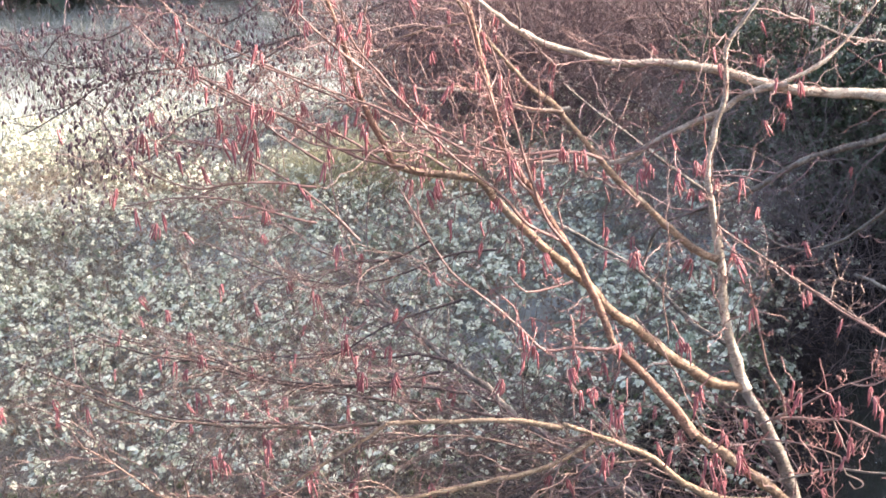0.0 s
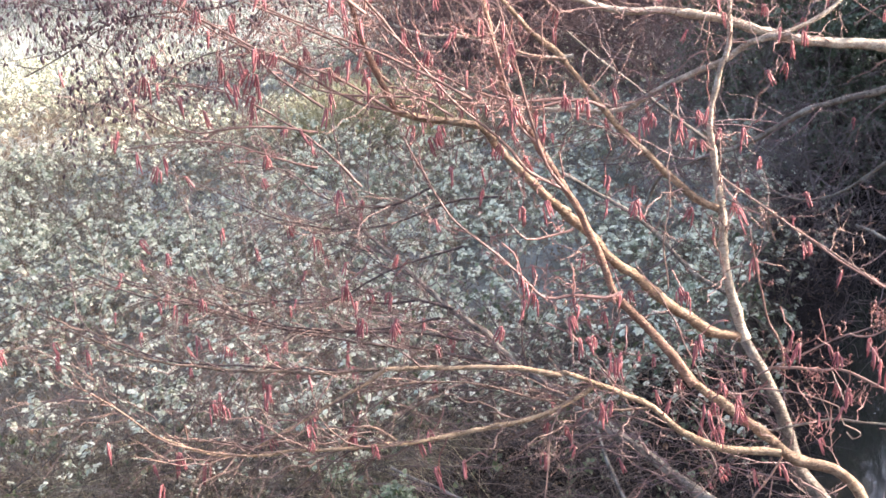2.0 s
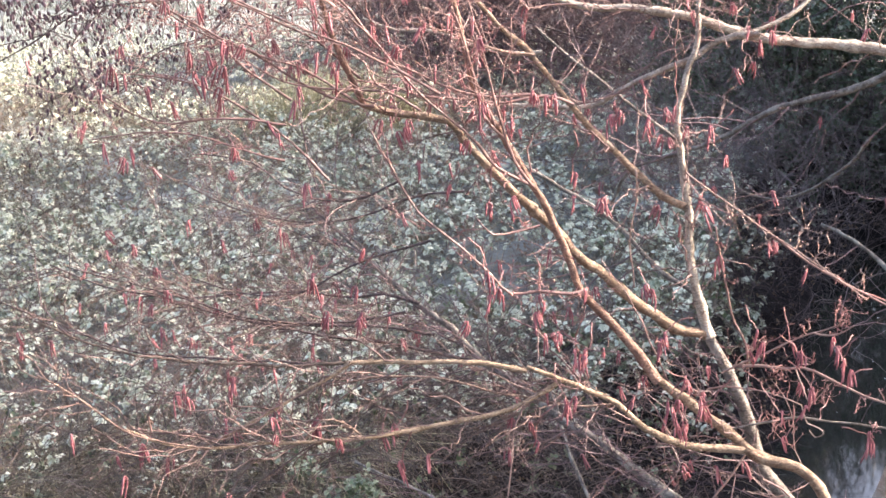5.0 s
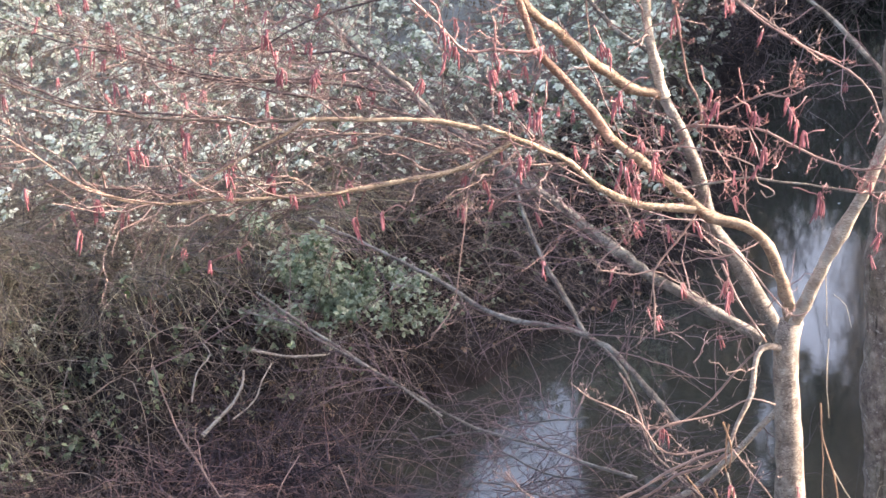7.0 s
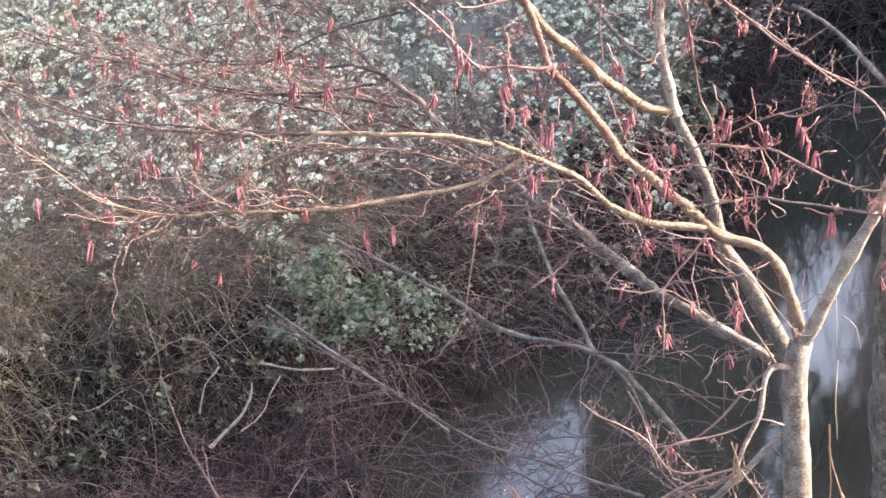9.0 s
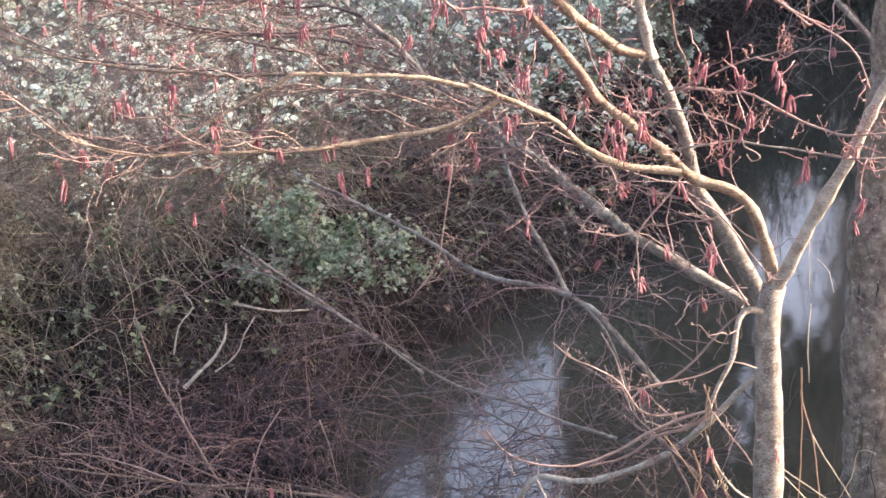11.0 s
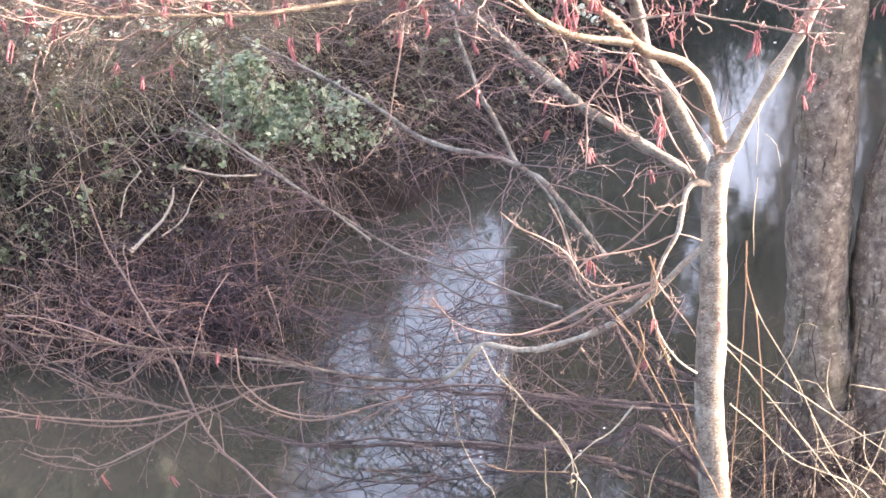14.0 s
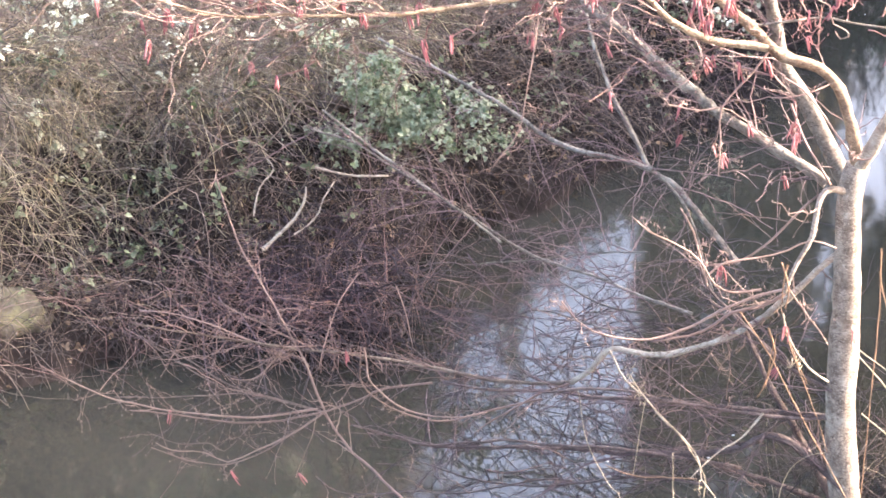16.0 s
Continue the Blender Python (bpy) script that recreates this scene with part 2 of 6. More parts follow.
class Bag:
    """Collects rings, ribbons and shapes into one mesh."""

    def __init__(self):
        self.v, self.f, self.n, self.rim = [], [], 0, []

    def add(self, verts, faces, rim=None):
        self.v.append(np.asarray(verts, float))
        self.f.extend([tuple(i + self.n for i in face) for face in faces])
        self.rim.append(np.zeros(len(verts)) if rim is None else np.asarray(rim, float))
        self.n += len(verts)

    def tube(self, pts, radii, sides=5, cap=True):
        pts, radii = np.asarray(pts, float), np.asarray(radii, float)
        k = len(pts)
        tan = np.gradient(pts, axis=0)
        tan /= np.linalg.norm(tan, axis=1, keepdims=True) + 1e-9
        ref = np.where(abs(tan[:, 2:3]) > 0.9, np.array([[1.0, 0, 0]]), np.array([[0, 0, 1.0]]))
        if sides > 5:
            ref = np.repeat(ref[:1], k, 0)
        a = np.cross(tan, ref)
        a /= np.linalg.norm(a, axis=1, keepdims=True) + 1e-9
        b = np.cross(tan, a)
        ang = np.arange(sides) * 2 * math.pi / sides
        ring = a[:, None] * np.cos(ang)[None, :, None] + b[:, None] * np.sin(ang)[None, :, None]
        verts = (pts[:, None] + ring * radii[:, None, None] if radii.ndim == 1 else pts[:, None] + ring * radii[:, :, None]).reshape(-1, 3)
        faces = [(i * sides + j, i * sides + (j + 1) % sides, (i + 1) * sides + (j + 1) % sides, (i + 1) * sides + j)
                 for i in range(k - 1) for j in range(sides)]
        if cap:
            faces.append(tuple(range((k - 1) * sides, k * sides)))
        self.add(verts, faces)

    def mesh(self, name, smooth=True, place=(0, 0, 0)):
        me = bpy.data.meshes.new(name)
        verts = (np.concatenate(self.v) - np.asarray(place, float)) if self.v else np.zeros((0, 3))
        me.from_pydata(verts.tolist(), [], self.f)
        if smooth:
            me.polygons.foreach_set("use_smooth", [True] * len(me.polygons))
        rim = np.concatenate(self.rim)
        if rim.any():
            me.attributes.new("rim", "FLOAT", "POINT").data.foreach_set("value", rim)
        me.update()
        return me


def scatter(name, templates, pick, turn, place, smooth=True):
    """One mesh of many copies: templates of (verts, tris, rim), a choice, a 3x3 and a place for each copy."""
    vs, fs, rims, at = [], [], [], 0
    for k, (v, f, rim) in enumerate(templates):
        sel = np.nonzero(pick == k)[0]
        if not len(sel):
            continue
        w = np.einsum("nij,vj->nvi", turn[sel], v) + place[sel][:, None]
        vs.append(w.reshape(-1, 3))
        fs.append((f[None] + (at + np.arange(len(sel)) * len(v))[:, None, None]).reshape(-1, 3))
        rims.append(np.tile(rim, len(sel)))
        at += len(sel) * len(v)
    v, f, rim = np.concatenate(vs), np.concatenate(fs).astype(np.int32), np.concatenate(rims)
    me = bpy.data.meshes.new(name)
    me.vertices.add(len(v))
    me.vertices.foreach_set("co", v.ravel())
    me.loops.add(f.size)
    me.loops.foreach_set("vertex_index", f.ravel())
    me.polygons.add(len(f))
    me.polygons.foreach_set("loop_start", np.arange(len(f), dtype=np.int32) * 3)
    if smooth:
        me.polygons.foreach_set("use_smooth", np.ones(len(f), bool))
    me.attributes.new("rim", "FLOAT", "POINT").data.foreach_set("value", rim)
    me.update(calc_edges=True)
    return me


def turns(rng, n, tilt=0.5, size=(0.8, 1.2)):
    """Random turns about z with a lean, and sizes."""
    a, b, c = rng.uniform(0, 2 * math.pi, n), rng.normal(0, tilt, n), rng.normal(0, tilt, n)
    z, o = np.zeros(n), np.ones(n)
    rz = np.stack([np.cos(a), -np.sin(a), z, np.sin(a), np.cos(a), z, z, z, o], -1).reshape(n, 3, 3)
    rx = np.stack([o, z, z, z, np.cos(b), -np.sin(b), z, np.sin(b), np.cos(b)], -1).reshape(n, 3, 3)
    ry = np.stack([np.cos(c), z, np.sin(c), z, o, z, -np.sin(c), z, np.cos(c)], -1).reshape(n, 3, 3)
    return rx @ ry @ rz * rng.uniform(*size, n)[:, None, None]


def spline(points, step):
    """A smooth line through the control points."""
    p = np.asarray(points, float)
    q = np.vstack([2 * p[0] - p[1], p, 2 * p[-1] - p[-2]])
    out = []
    for i in range(1, len(q) - 2):
        n = max(2, int(np.linalg.norm(q[i + 1] - q[i]) / step))
        for t in np.arange(n) / n:
            out.append(0.5 * (2 * q[i] + (q[i + 1] - q[i - 1]) * t + (2 * q[i - 1] - 5 * q[i] + 4 * q[i + 1] - q[i + 2]) * t * t
                              + (3 * q[i] - q[i - 1] - 3 * q[i + 1] + q[i + 2]) * t**3))
    out.append(p[-1])
    return np.array(out)


def rough_radii(rng, line, r0, r1, sides, knots=0.2):
    """Taper with slow swellings, knots and an uneven section."""
    n = len(line)
    base = np.linspace(r0, r1, n) * (1 + 0.025 * np.sin(np.arange(n) * 0.7 + rng.uniform(0, 6)))
    k = rng.random(n) < knots
    base = base * np.where(k, rng.uniform(1.05, 1.05 + (0.25 if r0 < 0.03 else 0.03), n), 1)
    return base[:, None] * (1 + (0.085 if r0 < 0.03 else 0.04) * rng.normal(0, 1, (n, sides)).clip(-1.5, 1.5))


def shoot(rng, start, way, length, droop=0.0, wander=0.12, steps=7):
    """A crooked line from start that heads way."""
    way = np.asarray(way, float) / np.linalg.norm(way)
    p, out = np.asarray(start, float), [np.asarray(start, float)]
    for _ in range(steps):
        way = way + rng.normal(0, wander, 3) + np.array([0, 0, -droop])
        way /= np.linalg.norm(way)
        p = p + way * length / steps
        out.append(p)
    return np.array(out)


# ---- ground and water ----
FAR_X = (-60, -20, -8, -4, -2.3, -1.9, -1.3, -0.7, -0.15, 0.66, 1.6, 2.1, 2.66, 3.25, 4.6, 8, 30, 60)
FAR_Y = (-14, -2, 4, 6.4, 7.65, 8.0, 8.35, 8.7, 9.5, 10.4, 11.4, 13.0, 15.7, 17.3, 19.6, 21.5, 27, 30)
NEAR_X = (-60, -20, -4, 0.0, 0.9, 1.3, 1.7, 2.3, 2.9, 3.9, 5.0, 6.5, 10, 30, 60)
NEAR_Y = (-22, -9, 2.2, 4.9, 5.8, 6.45, 6.85, 7.15, 8.6, 11.2, 14.5, 16.8, 18.4, 23, 26)


def ripple(x, y):
    return (np.sin(x * 1.7 + 0.6 * np.sin(y * 1.3)) * np.sin(y * 1.45 + 1.1) + 0.5 * np.sin(x * 4.1 + y * 2.3) * np.sin(y * 3.7 - x)
            + 0.25 * np.sin(x * 9.3 + 1.7 * np.sin(y * 5.0)) * np.sin(y * 8.1 + x * 2.0))


def shore(x, y):
    """Distances inland from the far and from the near water's edge."""
    x, y = np.asarray(x, float), np.asarray(y, float)
    out = []
    for px, py, sign in ((FAR_X, FAR_Y, 1), (NEAR_X, NEAR_Y, -1)):
        g = (np.interp(x + 0.1, px, py) - np.interp(x - 0.1, px, py)) / 0.2
        out.append(sign * (y - np.interp(x, px, py)) / np.sqrt(1 + g * g))
    return out


def smooth01(t):
    t = np.clip(t, 0, 1)
    return t * t * (3 - 2 * t)


def height(x, y):
    far, near = shore(x, y)
    r = ripple(x, y)
    edge = far + 0.10 * r
    shelf = 0.38 * smooth01((-1.55 - np.asarray(x, float)) / 0.4)
    saddle = 0.36 * np.exp(-((np.asarray(x, float) - 0.6) / 0.75) ** 2 - ((np.asarray(y, float) - 11.4) / 1.4) ** 2)
    bank = 0.16 * smooth01(edge / 0.12) + (0.85 - saddle) * smooth01((edge - 0.15 - shelf) / 0.6) + 0.035 * np.clip(far, 0, 12) + 0.05 * r * smooth01(edge / 1.0)
    low = near + 0.06 * r
    rise = 0.3 + 2.3 * smooth01((2.0 - np.asarray(x, float)) / 3.0)
    side = 0.20 * smooth01(low / 0.25) + np.minimum(np.clip(0.42 * (low - 0.5), 0, 9), rise) + 0.04 * r * smooth01(low)
    return np.where(edge > 0, bank, np.where(low > 0, side, -0.45 * smooth01(np.minimum(-edge, -low) / 0.5) - 0.02))


def axis(fine_a, fine_b, step, reach):
    out, s = list(np.arange(fine_a, fine_b, step)), step
    while out[-1] < reach:
        s *= 1.35
        out.append(out[-1] + s)
    s = step
    while out[0] > -reach:
        s *= 1.35
        out.insert(0, out[0] - s)
    return np.array(out)


gx, gy = axis(-7, 6, 0.09, 900), axis(3.5, 24, 0.09, 900)
X, Y = np.meshgrid(gx, gy)
Z = height(X, Y)
nx, ny = len(gx), len(gy)
idx = np.arange(nx * ny).reshape(ny, nx)
quads = np.stack([idx[:-1, :-1], idx[:-1, 1:], idx[1:, 1:], idx[1:, :-1]], -1).reshape(-1, 4)
me = bpy.data.meshes.new("ground")
me.from_pydata(np.stack([X, Y, Z], -1).reshape(-1, 3).tolist(), [], quads.tolist())
me.polygons.foreach_set("use_smooth", [True] * len(me.polygons))
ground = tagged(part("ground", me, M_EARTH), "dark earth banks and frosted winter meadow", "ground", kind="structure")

bm = bmesh.new()
bmesh.ops.create_grid(bm, x_segments=2, y_segments=2, size=60)
me = bpy.data.meshes.new("water")
bm.to_mesh(me)
bm.free()
water = tagged(part("water", me, M_WATER), "still grey-green stream with sky reflections", "water", kind="structure")

# ---- templates ----
def leaf_shape(length=1.0, width=0.8, fold=0.16, curl=0.25):
    """A folded, curling leaf: a midrib and two broad edges that meet in a tip."""
    v, rim = [(0, 0, 0)], [0.3]
    for y, w in ((0.3, 0.46), (0.7, 0.40)):
        z = -curl * y * y
        v += [(-w * width, y * length, z + fold * w), (0, y * length, z), (w * width, y * length, z + fold * w)]
        rim += [1, 0.15, 1]
    v.append((0, length, -curl))
    rim.append(1)
    f = [(0, 2, 1), (0, 3, 2), (1, 2, 5), (1, 5, 4), (2, 3, 6), (2, 6, 5), (4, 5, 7), (5, 6, 7)]
    return np.array(v, float), np.array(f), np.array(rim, float)


def plain_leaf():
    """A leaf for crowns far off: two halves folded along the midrib."""
    return (np.array([(0, 0, 0), (-0.36, 0.5, 0.1), (0.36, 0.5, 0.1), (0, 1.0, -0.2)], float), np.array([(0, 3, 1), (0, 2, 3)]), np.array([0.3, 1, 1, 1.0]))


def rosette(rng, leaves, size, rise=0.4, spread=0.35, shape=leaf_shape, lift=0.25):
    """A plant top: leaves round a short stalk."""
    lv, lf, lr = shape()
    vs, fs, rs = [], [], []
    for k in range(leaves):
        a = k * 2.4 + rng.normal(0, 0.3)
        tilt = rng.normal(lift, spread)
        s = size * rng.uniform(0.6, 1.15)
        v = lv * s
        c, d = math.cos(tilt), math.sin(tilt)
        v = np.stack([v[:, 0], v[:, 1] * c - v[:, 2] * d, v[:, 1] * d + v[:, 2] * c], -1)
        c, d = math.cos(a), math.sin(a)
        v = np.stack([v[:, 0] * c - v[:, 1] * d, v[:, 0] * d + v[:, 1] * c, v[:, 2]], -1)
        v[:, 2] += size * rise * (1 - k / leaves) * rng.uniform(0.5, 1.5)
        v[:, :2] += rng.normal(0, size * 0.25, 2)
        fs.append(lf + k * len(lv))
        vs.append(v)
        rs.append(lr)
    return np.concatenate(vs), np.concatenate(fs), np.concatenate(rs)


def tuft(rng, blades, length, width, lean=0.5, droop=0.6):
    """Grass blades that rise from one foot and arch over."""
    vs, fs, rs = [], [], []
    for k in range(blades):
        a, l = rng.uniform(0, 2 * math.pi), length * rng.uniform(0.5, 1.2)
        out, side = np.array([math.cos(a), math.sin(a), 0]), np.array([-math.sin(a), math.cos(a), 0])
        th = abs(rng.normal(0, lean))
        p = np.array([rng.normal(0, 0.12), rng.normal(0, 0.12), 0]) * length
        n = len(vs) * 7
        rows = []
        for i in range(4):
            w = width * (1 - i / 3.2)
            rows += [p - side * w, p + side * w] if i < 3 else [p]
            p = p + (out * math.sin(th) + np.array([0, 0, math.cos(th)])) * l / 3
            th += droop * rng.uniform(0.4, 1.3)
        vs.append(np.array(rows))
        fs.append(np.array([(0, 1, 3), (0, 3, 2), (2, 3, 5), (2, 5, 4), (4, 5, 6)]) + n)
        rs.append(np.linspace(0.2, 1, 7))
    return np.concatenate(vs), np.concatenate(fs), np.concatenate(rs)


RNG = np.random.default_rng(11)
ROSETTES = [rosette(RNG, n, 1.0, 0.7, 0.4, lift=-0.25) for n in (7, 8, 9, 6, 8)]
SPRAYS = [rosette(RNG, n, 1.0, 0.8, 0.7) for n in (5, 6, 7)]
FAR_SPRAYS = [rosette(RNG, n, 1.0, 0.8, 0.7, plain_leaf) for n in (5, 6, 7)]
TUFTS = [tuft(RNG, 14, 1.0, 0.012, 0.5, 0.5) for _ in range(4)]
LONG_TUFTS = [tuft(RNG, 18, 1.0, 0.008, 0.7, 0.75) for _ in range(4)]


def on_bank(rng, n, x, y, inland=(0.5, 99)):
    """n random places on the far bank in a rectangle."""
    px, py = rng.uniform(*x, n), rng.uniform(*y, n)
    far, _ = shore(px, py)
    ok = (far > inland[0]) & (far < inland[1])
    px, py = px[ok], py[ok]
    return np.stack([px, py, height(px, py)], -1)


# ---- the far bank's growth ----
def stuff(name, mesh, material, label, category):
    return tagged(part(name, mesh, material), label, category, kind="stuff")


def patchy(rng, p, scale, keep):
    """Thins places by a slow pattern."""
    v = ripple(p[:, 0] * scale + 3.1, p[:, 1] * scale - 1.7)
    return p[(v + rng.normal(0, 0.35, len(p))) > keep]


rng = np.random.default_rng(3)
p = np.concatenate([on_bank(rng, 15000, (-6, 4), (8, 14.5), (0.7, 99)), on_bank(rng, 17500, (-7, 5), (14.5, 24), (0.3, 99)), on_bank(rng, 3000, (0.9, 3.4), (10.5, 18), (0.2, 1.4))])
p = patchy(rng, p, 0.8, -0.7)
p = p[(p[:, 1] < 13.2) | (p[:, 0] + rng.normal(0, 0.22, len(p)) < 1.15) | (rng.random(len(p)) < 0.55)]
p = p[(p[:, 1] > 9.9) | (p[:, 0] > -1.2) | (rng.random(len(p)) < 0.25)]
n = len(p)
p[:, 2] += rng.uniform(0.0, 0.34, n)
stuff("nettle_carpet", scatter("nettle_carpet", ROSETTES, rng.integers(0, 5, n), turns(rng, n, 0.3, (0.022, 0.050)), p), M_NETTLE,
      "low nettles with hoar frost on every leaf rim", "nettles")

p = on_bank(rng, 11000, (-5, 3.5), (7.6, 15), (0.25, 2.2))
p = patchy(rng, p, 1.3, -0.1)
n = len(p)
p[:, 2] += rng.uniform(0.0, 0.22, n)
stuff("bramble_leaves", scatter("bramble_leaves", SPRAYS, rng.integers(0, 3, n), turns(rng, n, 0.6, (0.022, 0.045)), p), M_BRAMBLE,
      "green bramble leaves with frosted edges on the bank", "brambles")
p = np.concatenate([np.array([-0.60, 9.0, 0.9]) + rng.normal(0, 1, 3) * (0.24, 0.08, 0.15) + rng.normal(0, 1, (30, 3)) * (0.06, 0.05, 0.035) for _ in range(30)])
n = len(p)
stuff("bramble_clump", scatter("bramble_clump", SPRAYS, rng.integers(0, 3, n), turns(rng, n, 0.5, (0.016, 0.034)), p), M_CLUMP,
      "thick clump of green bramble with frosted leaves", "brambles")

p = on_bank(rng, 9000, (-7, 4), (7.6, 20), (0.02, 99))
n = len(p)
stuff("dead_leaves", scatter("dead_leaves", SPRAYS, rng.integers(0, 3, n), turns(rng, n, 0.9, (0.015, 0.035)), p + [0, 0, 0.05]), M_DEAD,
      "curled brown leaves among the stems", "dead leaves")

p = patchy(rng, on_bank(rng, 15000, (-7, 4), (8, 22), (0.35, 99)), 1.1, 0.1)
n = len(p)
stuff("winter_grass", scatter("winter_grass", TUFTS, rng.integers(0, 4, n), turns(rng, n, 0.4, (0.12, 0.28)), p), M_GRASS,
      "thin winter grass, half green and half straw", "grass")

# a sunny spot on the bank, painted by bright yellow tufts
p = np.stack([rng.normal(-1.4, 0.38, 420), rng.normal(19.1, 0.35, 420), np.zeros(420)], -1)
p[:, 2] = height(p[:, 0], p[:, 1])
n = len(p)
stuff("yellow_grass", scatter("yellow_grass", LONG_TUFTS, rng.integers(0, 4, n), turns(rng, n, 0.3, (0.45, 0.7)), p), M_SUNGRASS,
      "patch of grass between the nettles, coloured bright yellow as if sunlit", "grass")

p = on_bank(rng, 1500, (-4.5, -0.6), (8.4, 10.2), (0.75, 1.7))
n = len(p)
stuff("olive_grass", scatter("olive_grass", LONG_TUFTS, rng.integers(0, 4, n), turns(rng, n, 0.45, (0.14, 0.34)), p), M_OLIVE,
      "loose olive and straw grass along the lip of the bank", "grass")

p = on_bank(rng, 11000, (-20, 8), (19.5, 60), (0.4, 999))
n = len(p)
stuff("meadow_grass", scatter("meadow_grass", TUFTS, rng.integers(0, 4, n), turns(rng, n, 0.25, (0.2, 0.45)) * (1 + p[:, 1] / 60)[:, None, None], p), M_RIME,
      "sunlit meadow grass white with rime", "grass")


def canes(rng, count, x, y, inland, length, radius, rise, out=0.3, sides=3, along=0.0):
    """Arching bare stems from the bank, out towards the water."""
    bag = Bag()
    for q in on_bank(rng, count, x, y, inland):
        a = rng.uniform(0, 2 * math.pi)
        way = np.array([math.cos(a) + along, math.sin(a) * 0.7 - out, rng.uniform(*rise)])
        l = rng.uniform(*length)
        line = shoot(rng, q + (0, 0, rng.uniform(0, 0.12)), way, l, rng.uniform(0.05, 0.3), 0.16, 6)
        r = rng.uniform(*radius)
        bag.tube(line, np.linspace(r, r * 0.5, len(line)), sides, False)
    return bag


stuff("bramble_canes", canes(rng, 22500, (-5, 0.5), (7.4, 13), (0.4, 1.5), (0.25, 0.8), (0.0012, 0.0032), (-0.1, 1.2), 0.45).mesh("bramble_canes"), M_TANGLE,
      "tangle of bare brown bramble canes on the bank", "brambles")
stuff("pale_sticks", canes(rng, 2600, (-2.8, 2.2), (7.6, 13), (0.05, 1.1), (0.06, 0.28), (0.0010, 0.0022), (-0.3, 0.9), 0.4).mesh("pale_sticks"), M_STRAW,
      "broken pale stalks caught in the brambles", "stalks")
# dense near-black stems stand in for the shaded undercut, which the ground lacks
stuff("hanging_canes", canes(rng, 34000, (-2.2, 4.0), (7.6, 18), (0.02, 0.65), (0.15, 0.5), (0.0012, 0.003), (-0.5, 0.6), 0.7).mesh("hanging_canes"), M_SHADETWIG,
      "bare stems hanging down the bank to the water, near-black for the undercut's shade", "stems")
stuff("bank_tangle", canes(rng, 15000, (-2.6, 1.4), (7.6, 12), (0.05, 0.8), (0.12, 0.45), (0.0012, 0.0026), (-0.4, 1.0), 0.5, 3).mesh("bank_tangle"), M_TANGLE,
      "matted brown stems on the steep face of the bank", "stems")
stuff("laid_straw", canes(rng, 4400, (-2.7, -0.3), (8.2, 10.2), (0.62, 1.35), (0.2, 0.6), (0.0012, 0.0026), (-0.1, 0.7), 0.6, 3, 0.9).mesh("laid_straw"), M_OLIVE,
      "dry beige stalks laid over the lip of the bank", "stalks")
stuff("dry_stems", canes(rng, 13000, (-6, 4), (8.2, 20), (0.6, 99), (0.12, 0.38), (0.0012, 0.0028), (0.6, 2.5), 0.1).mesh("dry_stems"), M_STRAW,
      "dry pale stems standing among the nettles", "stems")
stuff("brown_stems", canes(rng, 11000, (-7, 4), (8.4, 22), (0.6, 99), (0.2, 0.65), (0.0012, 0.003), (0.4, 2.0), 0.1).mesh("brown_stems"), M_BROWN,
      "dead brown stems standing among the nettles", "stems")


# ---- trees by the water ----
def catkin_mesh(rng, name, count):
    """A bundle of slim hanging catkins on one bent stalk, 5 to 8 cm long, blunt at the end."""
    bag = Bag()
    stalk = np.array([(0, 0, 0), (0.005, 0, 0.009), (0.013, 0.002, 0.009), (0.019, 0.003, -0.004)])
    bag.tube(stalk, [0.0018, 0.0017, 0.0016, 0.0014], 4)
    sway = rng.normal(0, 0.008, 2)
    for k in range(count):
        a = rng.uniform(0, 2 * math.pi)
        top = stalk[rng.integers(1, 4)]
        l, bend = rng.uniform(0.036, 0.068), sway + rng.normal(0, 0.005, 2)
        t = np.linspace(0, 1, 8)
        out = 0.007 * np.sqrt(t) * rng.uniform(0.5, 1.2)
        line = np.stack([top[0] + out * math.cos(a) + bend[0] * t * t, top[1] + out * math.sin(a) + bend[1] * t * t, top[2] + 0.007 * np.sin(t * 3.1) - l * t], -1)
        r = 0.0029 * np.array([0.4, 0.85, 1.0, 1.0, 1.05, 1.0, 0.9, 0.5]) * rng.uniform(0.8, 1.15)
        bag.tube(line, r * (1 + 0.12 * rng.normal(0, 1, 8).clip(-1, 1)), 5)
    return bag.mesh(name)


crng = np.random.default_rng(21)
CATKINS = [catkin_mesh(crng, "catkin", n) for n in (3, 4, 4, 5, 2)]
for c in CATKINS:
    c.materials.append(M_CATKIN)
BARKS = {"trunk": M_TRUNK, "limb": M_PALE, "limb_gold": M_GOLD, "limb_grey": M_GREY, "limb_pale": M_PALE, "limb_lichen": M_LICHEN, "limb_low": M_LOW, "limb_warm": M_WARM, "limb_pink": M_PINK,
         "limb_red": M_TWIG, "limb_dark": M_DARK, "stem": M_GREY, "shoot": M_PINK, "bough": M_DARK, "straw": M_STRAW, "rust": M_RUST, "stick": M_PALE}
PLAIN = {"limb_gold": "limb", "limb_grey": "limb", "limb_pale": "limb", "limb_lichen": "limb", "limb_low": "limb", "limb_warm": "limb", "limb_pink": "limb", "limb_red": "limb", "limb_dark": "limb",
         "straw": "stalk", "rust": "stalk"}
